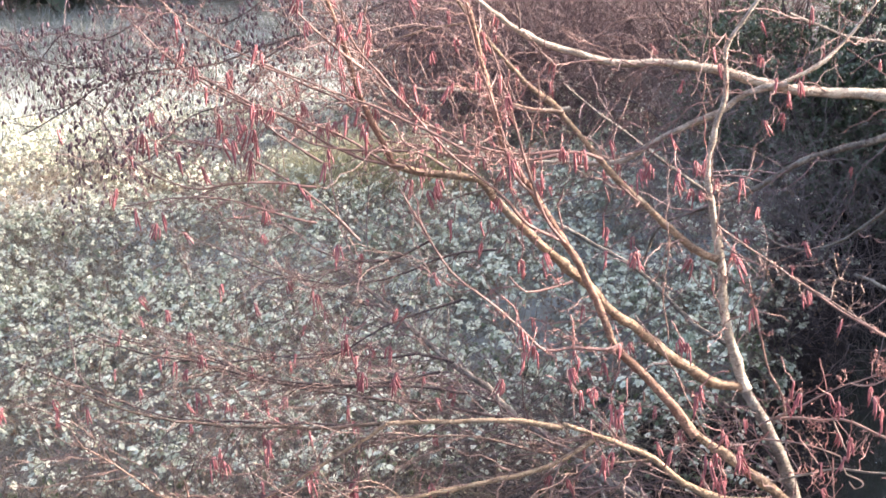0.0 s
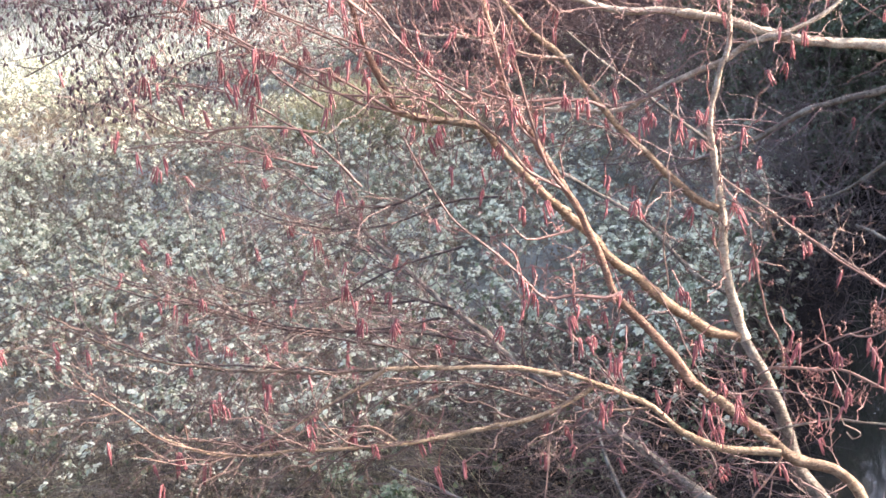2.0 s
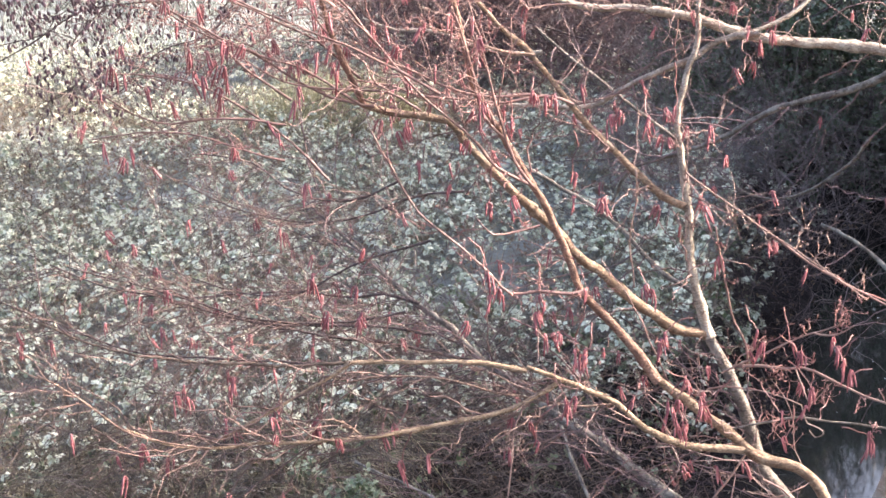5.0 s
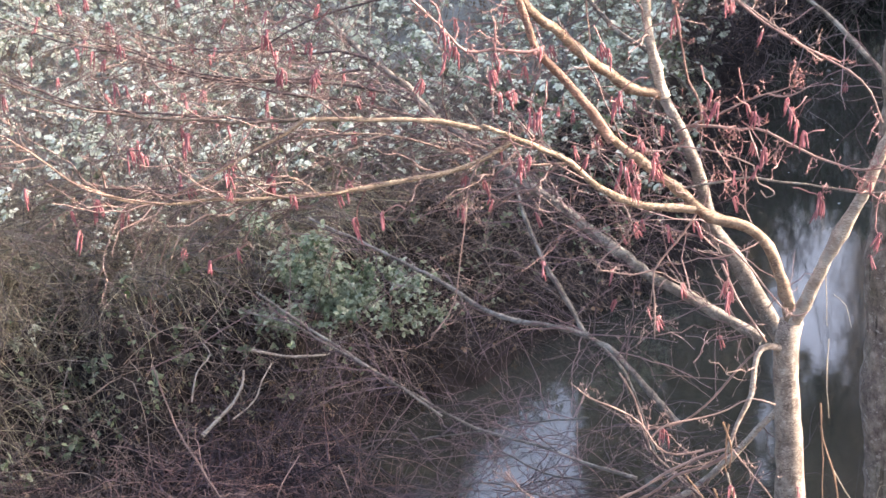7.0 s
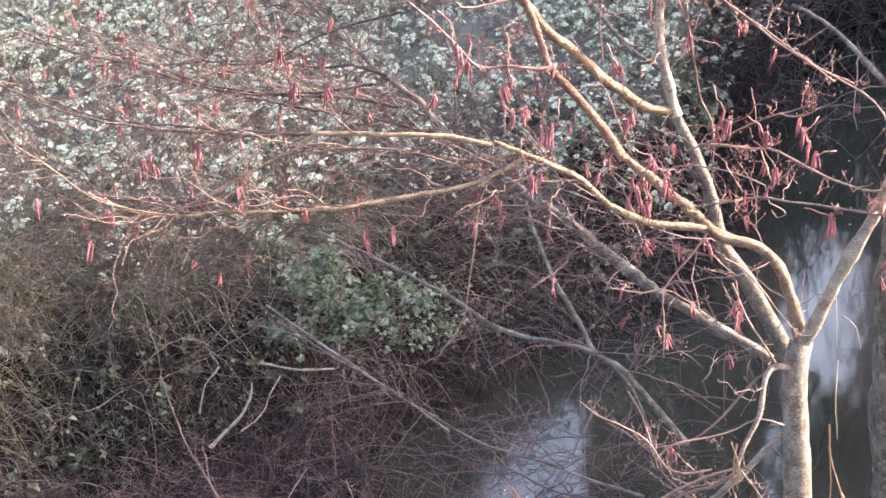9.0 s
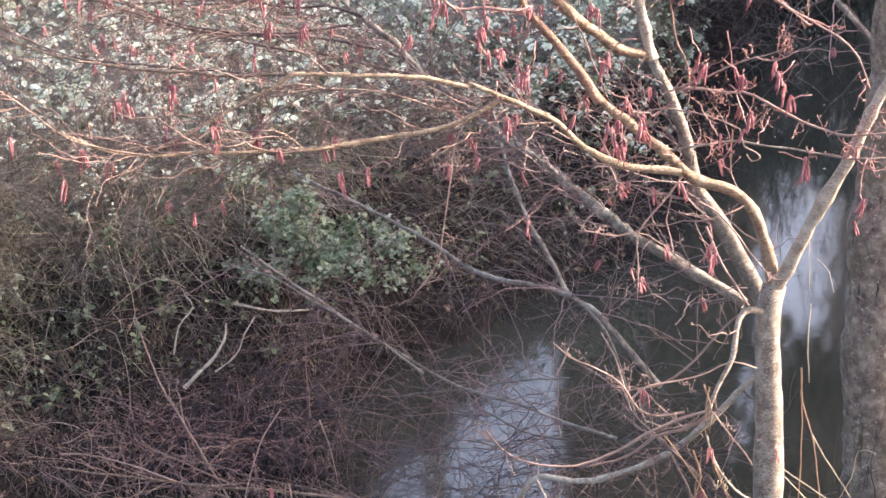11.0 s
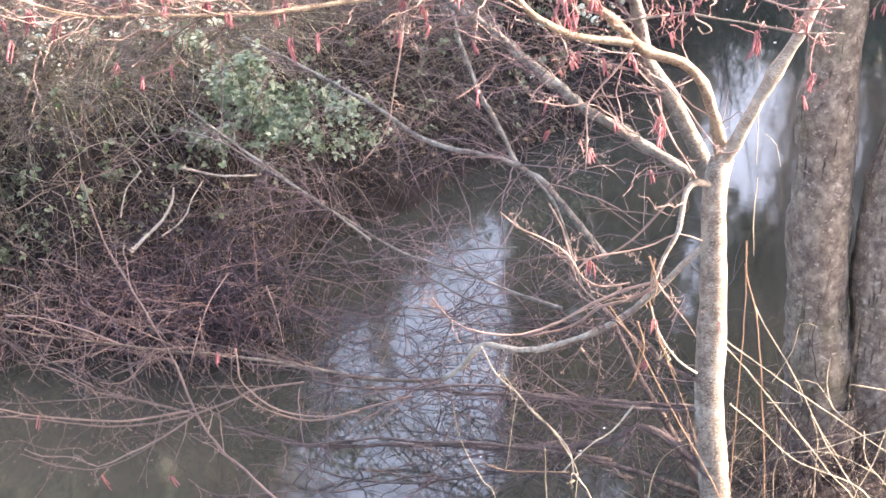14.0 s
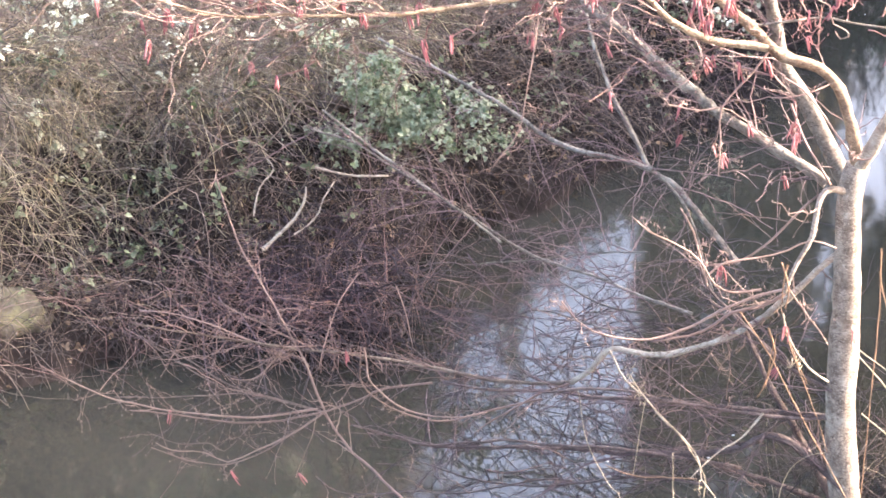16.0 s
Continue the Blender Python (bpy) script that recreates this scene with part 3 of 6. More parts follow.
TONE = {"limb_gold": "sunlit golden-brown limb", "limb_grey": "grey lichened limb", "limb_pale": "pale smooth limb", "limb_lichen": "pale lichened limb", "limb_low": "grey-brown limb low over the water", "limb_pink": "thin pinkish limb",
        "limb_dark": "dark wet limb", "limb_red": "dark red shoot"}
tree_rng = np.random.default_rng(5)


def limb(tree, kind, points, r0, r1, twigs=0.0, reach=(0.15, 0.5), lean=(0, 0, 0.2), catkins=0.0, droop=0.02, material=None, twig_material=None, crook=1.0):
    """A tapered crooked limb of a tree with its twigs, spaced per metre, and its catkins."""
    rng = tree_rng
    sides = 30 if r0 > 0.1 else 16 if r0 > 0.03 else 8 if r0 > 0.008 else 6
    line = spline(points, 0.035 if r0 < 0.03 else 0.05)
    n = len(line)
    wob = np.cumsum(rng.normal(0, 1, (n, 3)), 0)
    wob -= np.linspace(0, 1, n)[:, None] * wob[-1]
    line = line + wob * (0.0012 + 0.05 * min(r0, 0.02))
    bag = Bag()
    bag.tube(line, rough_radii(rng, line, r0, r1, sides), sides)
    ob = part(PLAIN.get(kind, kind), bag.mesh(kind), material or BARKS[kind], tree, TONE.get(kind, ""))
    length = np.linalg.norm(np.diff(line, axis=0), axis=1).sum()
    fine, spots = Bag(), []
    for _ in range(int(twigs * length)):
        i = rng.integers(1, n - 1)
        tan = line[i + 1] - line[i - 1]
        tan /= np.linalg.norm(tan)
        way = tan * rng.uniform(0.1, 0.8) + rng.normal(0, 0.52, 3) + np.array(lean) * rng.uniform(0.3, 1.1)
        l = rng.uniform(*reach)
        r = min(0.0030, r1 * 0.85) * rng.uniform(0.6, 1.1)
        tw = shoot(rng, line[i], way, l, droop, 0.17 * crook, 8)
        tw[1:-1] += rng.normal(0, 0.006 * crook, (7, 3))
        fine.tube(tw, np.linspace(r, r * 0.55, len(tw)), 4, False)
        for j in rng.integers(1, 8, 4):
            d = rng.normal(0, 1, 3) + (tw[j + 1] - tw[j]) * 40
            d *= rng.uniform(0.006, 0.014) / np.linalg.norm(d)
            fine.tube(np.array([tw[j], tw[j] + d * 0.6, tw[j] + d]), [0.0014, 0.0017, 0.0006], 3, False)
        spots += [(tw[j], l) for j in rng.integers(3, 9, 2)]
        for _ in range(rng.integers(2, 5)):
            j = rng.integers(1, 7)
            sub = shoot(rng, tw[j], tw[j + 1] - tw[j - 1] + rng.normal(0, 0.13, 3), l * rng.uniform(0.2, 0.5), droop, 0.15, 5)
            fine.tube(sub, np.linspace(r * 0.6, r * 0.35, len(sub)), 3, False)
            spots.append((sub[-1], l))
            for q in (sub[-1], tw[-1]):
                fine.tube(np.array([q, q + (0.001, 0, 0.004), q + (0.001, 0, 0.009)]), [0.0016, 0.0024, 0.0008], 4)
    if fine.n:
        tagged(part("twig_spray", fine.mesh("twig_spray"), twig_material or M_TWIG, ob, "fine red-brown twigs with buds"), kind="stuff")
    picks = rng.permutation(len(spots))[: int(catkins * length)] if spots else []
    for k in picks:
        c = new("catkin", CATKINS[rng.integers(0, 5)])
        c.parent = ob
        c.matrix_local = Matrix.LocRotScale(Vector(spots[k][0]), Euler((rng.normal(0, 0.15), rng.normal(0, 0.15), rng.uniform(0, 6.3))), Vector([rng.uniform(0.75, 1.2)] * 3))
    return ob


alder = empty("alder_tree", (0, 0, 0), "young alder with pale bark, golden limbs and hanging red catkins", "tree")
limb(alder, "trunk", [(1.33, 6.21, -0.04), (1.32, 6.21, 0.13), (1.30, 6.22, 0.42), (1.26, 6.22, 0.77), (1.24, 6.23, 1.15), (1.22, 6.23, 1.50), (1.21, 6.23, 1.70), (1.22, 6.23, 1.84)], 0.0667, 0.0436)
limb(alder, "limb", [(1.22, 6.23, 1.82), (1.25, 6.20, 1.92), (1.32, 6.16, 2.11), (1.42, 6.11, 2.34), (1.49, 6.07, 2.55), (1.58, 6.02, 2.80), (1.62, 5.98, 3.03)], 0.0260, 0.0150)
limb(alder, "limb_gold", [(1.22, 6.23, 1.84), (1.18, 6.22, 1.99), (1.13, 6.21, 2.13), (1.05, 6.20, 2.21), (0.93, 6.20, 2.25), (0.81, 6.19, 2.36), (0.64, 6.19, 2.50), (0.54, 6.18, 2.62)], 0.0227, 0.0137, twigs=9, catkins=6, lean=(-0.8, 0, 0.2), reach=(0.12, 0.6))
limb(alder, "limb_gold", [(0.58, 6.17, 2.55), (0.46, 6.16, 2.72), (0.33, 6.15, 2.88), (0.27, 6.14, 3.05), (0.19, 6.12, 3.24), (0.08, 6.11, 3.44), (0.01, 6.09, 3.56), (-0.02, 6.07, 3.69), (-0.08, 6.05, 4.07)], 0.0148, 0.0075, twigs=13, catkins=6, lean=(-0.6, 0, 0.3), reach=(0.08, 0.45), material=M_RUDDY)
limb(alder, "limb_grey", [(1.20, 6.29, 1.75), (1.11, 6.32, 1.91), (1.01, 6.35, 2.08), (0.95, 6.38, 2.16), (0.92, 6.40, 2.27), (0.87, 6.42, 2.44), (0.79, 6.45, 2.61)], 0.0328, 0.0183, twigs=26, catkins=4, reach=(0.15, 0.7), lean=(-0.7, 0, 0.08), twig_material=M_BRUSH)
limb(alder, "limb_pale", [(0.79, 6.45, 2.61), (0.74, 6.47, 2.86), (0.73, 6.48, 3.05), (0.70, 6.50, 3.37), (0.73, 6.51, 3.52), (0.78, 6.52, 3.67), (0.78, 6.53, 3.79), (0.89, 6.53, 3.95), (1.00, 6.52, 4.11)], 0.0183, 0.0047, twigs=16, catkins=7, reach=(0.1, 0.5), lean=(-0.3, 0, 0.15))
limb(alder, "limb_gold", [(0.78, 6.45, 2.62), (0.66, 6.42, 2.66), (0.56, 6.39, 2.74), (0.48, 6.35, 2.82), (0.40, 6.32, 2.90), (0.32, 6.28, 2.97), (0.26, 6.24, 3.07), (0.18, 6.20, 3.15)], 0.0185, 0.0150, twigs=8, catkins=6, lean=(-0.8, 0, 0.2), reach=(0.12, 0.6))
limb(alder, "limb_gold", [(0.19, 6.20, 3.15), (0.10, 6.16, 3.24), (-0.04, 6.12, 3.41), (-0.09, 6.09, 3.48), (-0.27, 6.04, 3.52), (-0.35, 6.00, 3.56)], 0.0150, 0.0108, twigs=10, catkins=5, lean=(-0.6, 0, 0.3), reach=(0.08, 0.5))
limb(alder, "limb_gold", [(-0.34, 6.00, 3.55), (-0.42, 5.96, 3.77), (-0.45, 5.92, 3.92), (-0.51, 5.88, 4.13)], 0.0100, 0.0065, twigs=14, catkins=8, lean=(-0.6, 0, 0.3), reach=(0.08, 0.5), material=M_RUDDY)
limb(alder, "limb_gold", [(0.72, 6.46, 3.08), (0.64, 6.47, 3.12), (0.57, 6.48, 3.19), (0.40, 6.49, 3.37), (0.33, 6.49, 3.46), (0.21, 6.50, 3.64), (0.12, 6.50, 3.72), (-0.04, 6.50, 3.91), (-0.13, 6.50, 4.06)], 0.0132, 0.0060, twigs=12, catkins=6, lean=(-0.6, 0, 0.3), reach=(0.08, 0.45))
limb(alder, "limb_gold", [(0.86, 6.14, 2.30), (0.71, 6.13, 2.33), (0.63, 6.11, 2.36), (0.53, 6.09, 2.42), (0.44, 6.07, 2.51), (0.34, 6.05, 2.57), (0.23, 6.02, 2.63), (0.14, 6.00, 2.67)], 0.0147, 0.0067, twigs=22, catkins=6, lean=(-0.8, 0, 0.2), reach=(0.12, 0.6), material=M_SUNBARK)
limb(alder, "limb_gold", [(0.14, 6.00, 2.66), (0.01, 5.99, 2.69), (-0.14, 5.97, 2.71), (-0.46, 5.94, 2.73)], 0.0092, 0.0066, twigs=9, catkins=3, lean=(-0.8, 0, 0.2), reach=(0.12, 0.6), twig_material=M_SHOOT, material=M_SUNBARK)
# outer end of the same limb, in darker bark for the weaker light there
limb(alder, "limb_gold", [(-0.45, 5.94, 2.73), (-0.63, 5.92, 2.74), (-0.78, 5.89, 2.76), (-1.02, 5.84, 2.80), (-1.19, 5.79, 2.86), (-1.39, 5.73, 2.97)], 0.0066, 0.0030, twigs=13, catkins=3, lean=(-0.8, 0, 0.2), reach=(0.12, 0.6), twig_material=M_SHOOT, material=M_LOW)
limb(alder, "limb_gold", [(0.24, 6.05, 2.60), (0.13, 6.02, 2.55), (0.02, 5.99, 2.52), (-0.26, 5.95, 2.48), (-0.40, 5.91, 2.48), (-0.73, 5.85, 2.50), (-0.88, 5.80, 2.51), (-1.02, 5.74, 2.55), (-1.16, 5.68, 2.63)], 0.0088, 0.0040, twigs=22, catkins=6, lean=(-0.8, 0, 0.2), reach=(0.12, 0.6), twig_material=M_SHOOT, material=M_SUNBARK)
limb(alder, "limb_warm", [(-0.87, 5.73, 2.53), (-1.01, 5.69, 2.57), (-1.13, 5.64, 2.63), (-1.25, 5.59, 2.76), (-1.35, 5.54, 2.85)], 0.0040, 0.0026, twigs=32, catkins=6, lean=(-0.8, 0, 0.2), reach=(0.12, 0.6), twig_material=M_SHOOT)
limb(alder, "limb_warm", [(-0.41, 5.94, 2.48), (-0.46, 5.92, 2.53), (-0.53, 5.90, 2.55), (-0.59, 5.88, 2.49), (-0.70, 5.86, 2.46)], 0.0041, 0.0033, twigs=32, catkins=6, lean=(-0.8, 0, 0.2), reach=(0.12, 0.6), twig_material=M_SHOOT)
limb(alder, "limb_gold", [(-0.43, 5.93, 2.73), (-0.49, 5.92, 2.69), (-0.61, 5.90, 2.63), (-0.72, 5.88, 2.58), (-0.82, 5.85, 2.54), (-0.91, 5.83, 2.50)], 0.0062, 0.0036, twigs=22, catkins=6, lean=(-0.8, 0, 0.2), reach=(0.12, 0.6), twig_material=M_SHOOT, material=M_SUNBARK)
limb(alder, "limb_warm", [(0.42, 6.09, 2.50), (0.29, 6.09, 2.50), (0.16, 6.10, 2.53), (0.04, 6.10, 2.55), (-0.14, 6.10, 2.61), (-0.33, 6.09, 2.63), (-0.52, 6.08, 2.61)], 0.0042, 0.0028, twigs=32, catkins=6, lean=(-0.8, 0, 0.2), reach=(0.12, 0.6), twig_material=M_SHOOT)
limb(alder, "limb_grey", [(1.14, 6.35, 1.72), (0.81, 6.51, 1.88), (0.66, 6.64, 1.96), (0.55, 6.76, 2.02), (0.39, 6.88, 2.11), (0.28, 6.99, 2.16)], 0.0215, 0.0165, twigs=26, catkins=4, reach=(0.15, 0.7), lean=(-0.7, 0, 0.08), twig_material=M_BRUSH)
limb(alder, "limb_grey", [(0.29, 6.99, 2.16), (0.14, 7.14, 2.25), (0.01, 7.29, 2.31), (-0.12, 7.43, 2.42), (-0.26, 7.57, 2.49), (-0.39, 7.70, 2.59), (-0.51, 7.84, 2.68), (-0.68, 7.97, 2.80)], 0.0165, 0.0067, twigs=26, catkins=4, reach=(0.15, 0.7), lean=(-0.7, 0, 0.08), twig_material=M_BRUSH)
limb(alder, "limb_dark", [(-0.25, 7.50, 2.50), (-0.39, 7.59, 2.52), (-0.54, 7.68, 2.49), (-0.75, 7.76, 2.50), (-0.95, 7.84, 2.49), (-1.24, 7.90, 2.46)], 0.0055, 0.0029, twigs=30, catkins=7, reach=(0.15, 0.7), lean=(-0.7, 0, 0.08), twig_material=M_SHOOT)
limb(alder, "limb_dark", [(-0.18, 7.00, 2.51), (-0.37, 7.03, 2.54), (-0.59, 7.06, 2.55), (-0.80, 7.08, 2.56), (-1.02, 7.10, 2.61), (-1.23, 7.11, 2.68), (-1.44, 7.11, 2.73), (-1.64, 7.11, 2.82)], 0.0060, 0.0026, twigs=30, catkins=7, reach=(0.15, 0.7), lean=(-0.7, 0, 0.08), twig_material=M_SHOOT)
limb(alder, "limb_dark", [(0.01, 7.20, 2.33), (-0.16, 7.20, 2.38), (-0.34, 7.19, 2.43), (-0.64, 7.17, 2.48), (-0.92, 7.14, 2.56), (-1.08, 7.12, 2.64), (-1.26, 7.09, 2.74)], 0.0071, 0.0026, twigs=30, catkins=7, reach=(0.15, 0.7), lean=(-0.7, 0, 0.08), twig_material=M_SHOOT)
limb(alder, "limb_lichen", [(1.22, 6.23, 1.72), (1.17, 6.20, 1.76), (1.11, 6.17, 1.77), (1.08, 6.13, 1.72), (1.06, 6.09, 1.63), (1.01, 6.06, 1.54), (0.97, 6.02, 1.44)], 0.0131, 0.0072, twigs=6, catkins=2, reach=(0.08, 0.3), lean=(-0.3, 0, 0.05), twig_material=M_SHOOT)
limb(alder, "limb_pink", [(0.97, 6.02, 1.44), (0.89, 6.01, 1.39), (0.79, 6.01, 1.36), (0.70, 6.00, 1.30), (0.60, 5.99, 1.27), (0.52, 5.98, 1.26)], 0.0072, 0.0028, twigs=9, catkins=2, reach=(0.1, 0.4), lean=(-0.5, 0, 0.15), material=M_SHOOT, twig_material=M_SHOOT, crook=0.4)
limb(alder, "limb_pink", [(1.12, 6.20, 1.76), (1.06, 6.17, 1.73), (0.99, 6.14, 1.66), (0.90, 6.11, 1.58), (0.81, 6.09, 1.53), (0.69, 6.06, 1.52)], 0.0049, 0.0024, twigs=9, catkins=2, reach=(0.1, 0.4), lean=(-0.5, 0, 0.15), material=M_SHOOT, twig_material=M_SHOOT, crook=0.4)
limb(alder, "limb_lichen", [(1.18, 6.24, 1.49), (1.02, 6.30, 1.28), (0.93, 6.35, 1.16), (0.75, 6.41, 1.02), (0.58, 6.47, 0.94), (0.41, 6.52, 0.93), (0.33, 6.56, 0.81), (0.26, 6.59, 0.74)], 0.0116, 0.0107, twigs=14, catkins=2, reach=(0.08, 0.35), lean=(-0.3, 0, 0.05), material=M_PALE, twig_material=M_SHOOT)
limb(alder, "limb_low", [(0.27, 6.59, 0.74), (0.15, 6.66, 0.69), (-0.03, 6.71, 0.67), (-0.28, 6.77, 0.69), (-0.57, 6.80, 0.72), (-0.81, 6.84, 0.72), (-1.03, 6.87, 0.74), (-1.52, 6.83, 0.84)], 0.0081, 0.0037, twigs=12, reach=(0.15, 0.45), lean=(-0.5, 0, 0.1), twig_material=M_SHOOT, crook=0.4)
limb(alder, "limb_pink", [(0.26, 6.59, 0.74), (0.11, 6.57, 0.68), (-0.07, 6.53, 0.58), (-0.12, 6.50, 0.55)], 0.0045, 0.0022, twigs=9, catkins=2, reach=(0.1, 0.4), lean=(-0.5, 0, 0.15), material=M_SHOOT, twig_material=M_SHOOT, crook=0.4)
limb(alder, "limb_dark", [(1.23, 6.28, 0.79), (1.02, 6.36, 0.75), (0.76, 6.44, 0.73), (0.55, 6.51, 0.71), (0.37, 6.56, 0.69), (0.20, 6.61, 0.69), (-0.03, 6.66, 0.66), (-0.25, 6.70, 0.67)], 0.0113, 0.0045, twigs=22, reach=(0.12, 0.5), lean=(-0.5, 0, 0.1), twig_material=M_HEAP, crook=0.5)
limb(alder, "limb_dark", [(1.27, 6.17, 0.55), (1.14, 6.25, 0.64), (1.02, 6.32, 0.67), (0.88, 6.39, 0.56), (0.69, 6.46, 0.50), (0.45, 6.53, 0.46), (0.25, 6.60, 0.44), (-0.25, 6.65, 0.40), (-0.62, 6.67, 0.48)], 0.0158, 0.0046, twigs=22, reach=(0.12, 0.5), lean=(-0.5, 0, 0.1), twig_material=M_HEAP, crook=0.5)
limb(alder, "limb_dark", [(1.23, 6.18, 0.94), (1.07, 6.23, 1.01), (0.92, 6.27, 1.13), (0.83, 6.31, 1.21), (0.75, 6.34, 1.28), (0.69, 6.36, 1.43)], 0.0077, 0.0033, twigs=22, reach=(0.12, 0.5), lean=(-0.5, 0, 0.1), twig_material=M_HEAP, crook=0.5)
limb(alder, "limb_dark", [(0.77, 6.35, 0.43), (0.56, 6.50, 0.37), (0.34, 6.63, 0.25), (0.11, 6.76, 0.15), (-0.12, 6.88, 0.10), (-0.37, 6.99, 0.11)], 0.0063, 0.0029, twigs=22, reach=(0.12, 0.5), lean=(-0.5, 0, 0.1), twig_material=M_HEAP, crook=0.5)
limb(alder, "limb_pink", [(0.15, 6.60, 0.66), (-0.03, 6.58, 0.62), (-0.21, 6.56, 0.58), (-0.34, 6.54, 0.61), (-0.47, 6.52, 0.68), (-0.55, 6.49, 0.78), (-0.56, 6.48, 0.94)], 0.0045, 0.0022, twigs=9, catkins=2, reach=(0.1, 0.4), lean=(-0.5, 0, 0.15), material=M_SHOOT, twig_material=M_SHOOT, crook=0.4)
limb(alder, "limb_pink", [(-0.29, 6.59, 0.73), (-0.49, 6.60, 0.69), (-0.56, 6.60, 0.65), (-0.72, 6.60, 0.58), (-0.90, 6.60, 0.53), (-1.08, 6.58, 0.53), (-1.27, 6.56, 0.57), (-1.49, 6.53, 0.61)], 0.0045, 0.0023, twigs=9, catkins=2, reach=(0.1, 0.4), lean=(-0.5, 0, 0.15), material=M_SHOOT, twig_material=M_SHOOT, crook=0.4)
limb(alder, "limb_pink", [(-0.73, 6.66, 0.54), (-0.92, 6.69, 0.38), (-1.09, 6.71, 0.27), (-1.27, 6.73, 0.25), (-1.46, 6.74, 0.31)], 0.0032, 0.0019, twigs=9, catkins=2, reach=(0.1, 0.4), lean=(-0.5, 0, 0.15), material=M_SHOOT, twig_material=M_SHOOT, crook=0.4)
limb(alder, "limb_dark", [(-0.73, 6.66, 0.54), (-0.93, 6.71, 0.57), (-1.12, 6.76, 0.60), (-1.28, 6.81, 0.68), (-1.46, 6.85, 0.75)], 0.0041, 0.0023, twigs=22, reach=(0.12, 0.5), lean=(-0.5, 0, 0.1), twig_material=M_HEAP, crook=0.5)
limb(alder, "limb_pink", [(0.88, 6.24, 2.25), (0.81, 6.22, 2.17), (0.73, 6.21, 2.06), (0.73, 6.18, 1.96), (0.73, 6.16, 1.82)], 0.0039, 0.0020, twigs=16, catkins=7, reach=(0.06, 0.25), twig_material=M_PINK)
limb(alder, "limb_pink", [(0.73, 6.21, 2.06), (0.66, 6.20, 2.05), (0.58, 6.19, 2.07), (0.52, 6.18, 2.08)], 0.0032, 0.0020, twigs=16, catkins=7, reach=(0.06, 0.25), twig_material=M_PINK)
limb(alder, "limb_pink", [(0.13, 6.00, 2.55), (0.09, 5.99, 2.45), (0.08, 5.98, 2.33), (0.06, 5.97, 2.20), (0.03, 5.96, 2.06), (-0.05, 5.95, 1.94)], 0.0030, 0.0019, twigs=16, catkins=0, reach=(0.06, 0.25), twig_material=M_PINK)
limb(alder, "limb_pale", [(0.80, 6.25, 2.35), (0.72, 6.23, 2.42), (0.68, 6.20, 2.47), (0.62, 6.17, 2.41)], 0.0047, 0.0023, twigs=16, catkins=7, reach=(0.1, 0.5), lean=(-0.3, 0, 0.15))
limb(alder, "limb_pink", [(0.70, 6.26, 3.24), (0.75, 6.25, 3.20), (0.93, 6.23, 3.06), (1.11, 6.20, 2.93), (1.28, 6.17, 2.80)], 0.0030, 0.0023, twigs=16, catkins=7, reach=(0.06, 0.25), twig_material=M_PINK)
limb(alder, "limb_red", [(-0.35, 5.94, 3.57), (-0.50, 5.90, 3.68), (-0.63, 5.86, 3.74), (-0.82, 5.80, 3.85), (-0.98, 5.75, 3.97), (-1.08, 5.70, 4.10)], 0.0049, 0.0020, twigs=18, catkins=8, reach=(0.08, 0.5), lean=(-0.5, 0, 0.2))
limb(alder, "limb_red", [(-0.10, 5.95, 3.59), (-0.32, 5.91, 3.73), (-0.55, 5.86, 3.84), (-0.75, 5.81, 3.95), (-0.92, 5.76, 4.07), (-1.00, 5.71, 4.17)], 0.0049, 0.0020, twigs=18, catkins=8, reach=(0.08, 0.5), lean=(-0.5, 0, 0.2))
limb(alder, "limb_red", [(-0.41, 5.89, 3.88), (-0.53, 5.80, 4.01), (-0.62, 5.72, 4.14)], 0.0047, 0.0020, twigs=18, catkins=8, reach=(0.08, 0.5), lean=(-0.5, 0, 0.2))
limb(alder, "limb_red", [(-0.29, 5.99, 3.74), (-0.36, 5.94, 3.86), (-0.44, 5.88, 3.99), (-0.46, 5.83, 4.13)], 0.0049, 0.0020, twigs=18, catkins=8, reach=(0.08, 0.5), lean=(-0.5, 0, 0.2))
limb(alder, "limb_red", [(0.07, 6.05, 3.46), (0.00, 6.00, 3.66), (-0.05, 5.95, 3.85), (-0.09, 5.90, 4.09)], 0.0050, 0.0020, twigs=18, catkins=8, reach=(0.08, 0.5), lean=(-0.5, 0, 0.2))
limb(alder, "limb_red", [(0.18, 6.05, 3.26), (0.12, 6.01, 3.36), (0.07, 5.97, 3.54), (0.03, 5.94, 3.74), (-0.04, 5.90, 4.03)], 0.0050, 0.0020, twigs=18, catkins=8, reach=(0.08, 0.5), lean=(-0.5, 0, 0.2))
limb(alder, "limb_red", [(-0.16, 6.00, 3.53), (-0.26, 5.96, 3.60), (-0.42, 5.91, 3.62), (-0.57, 5.86, 3.66), (-0.71, 5.81, 3.76)], 0.0049, 0.0020, twigs=18, catkins=8, reach=(0.08, 0.5), lean=(-0.5, 0, 0.2))
limb(alder, "limb_red", [(0.20, 6.10, 3.55), (-0.01, 6.06, 3.57), (-0.19, 6.02, 3.66), (-0.32, 5.98, 3.74), (-0.41, 5.94, 3.88)], 0.0050, 0.0022, twigs=18, catkins=8, reach=(0.08, 0.5), lean=(-0.5, 0, 0.2))
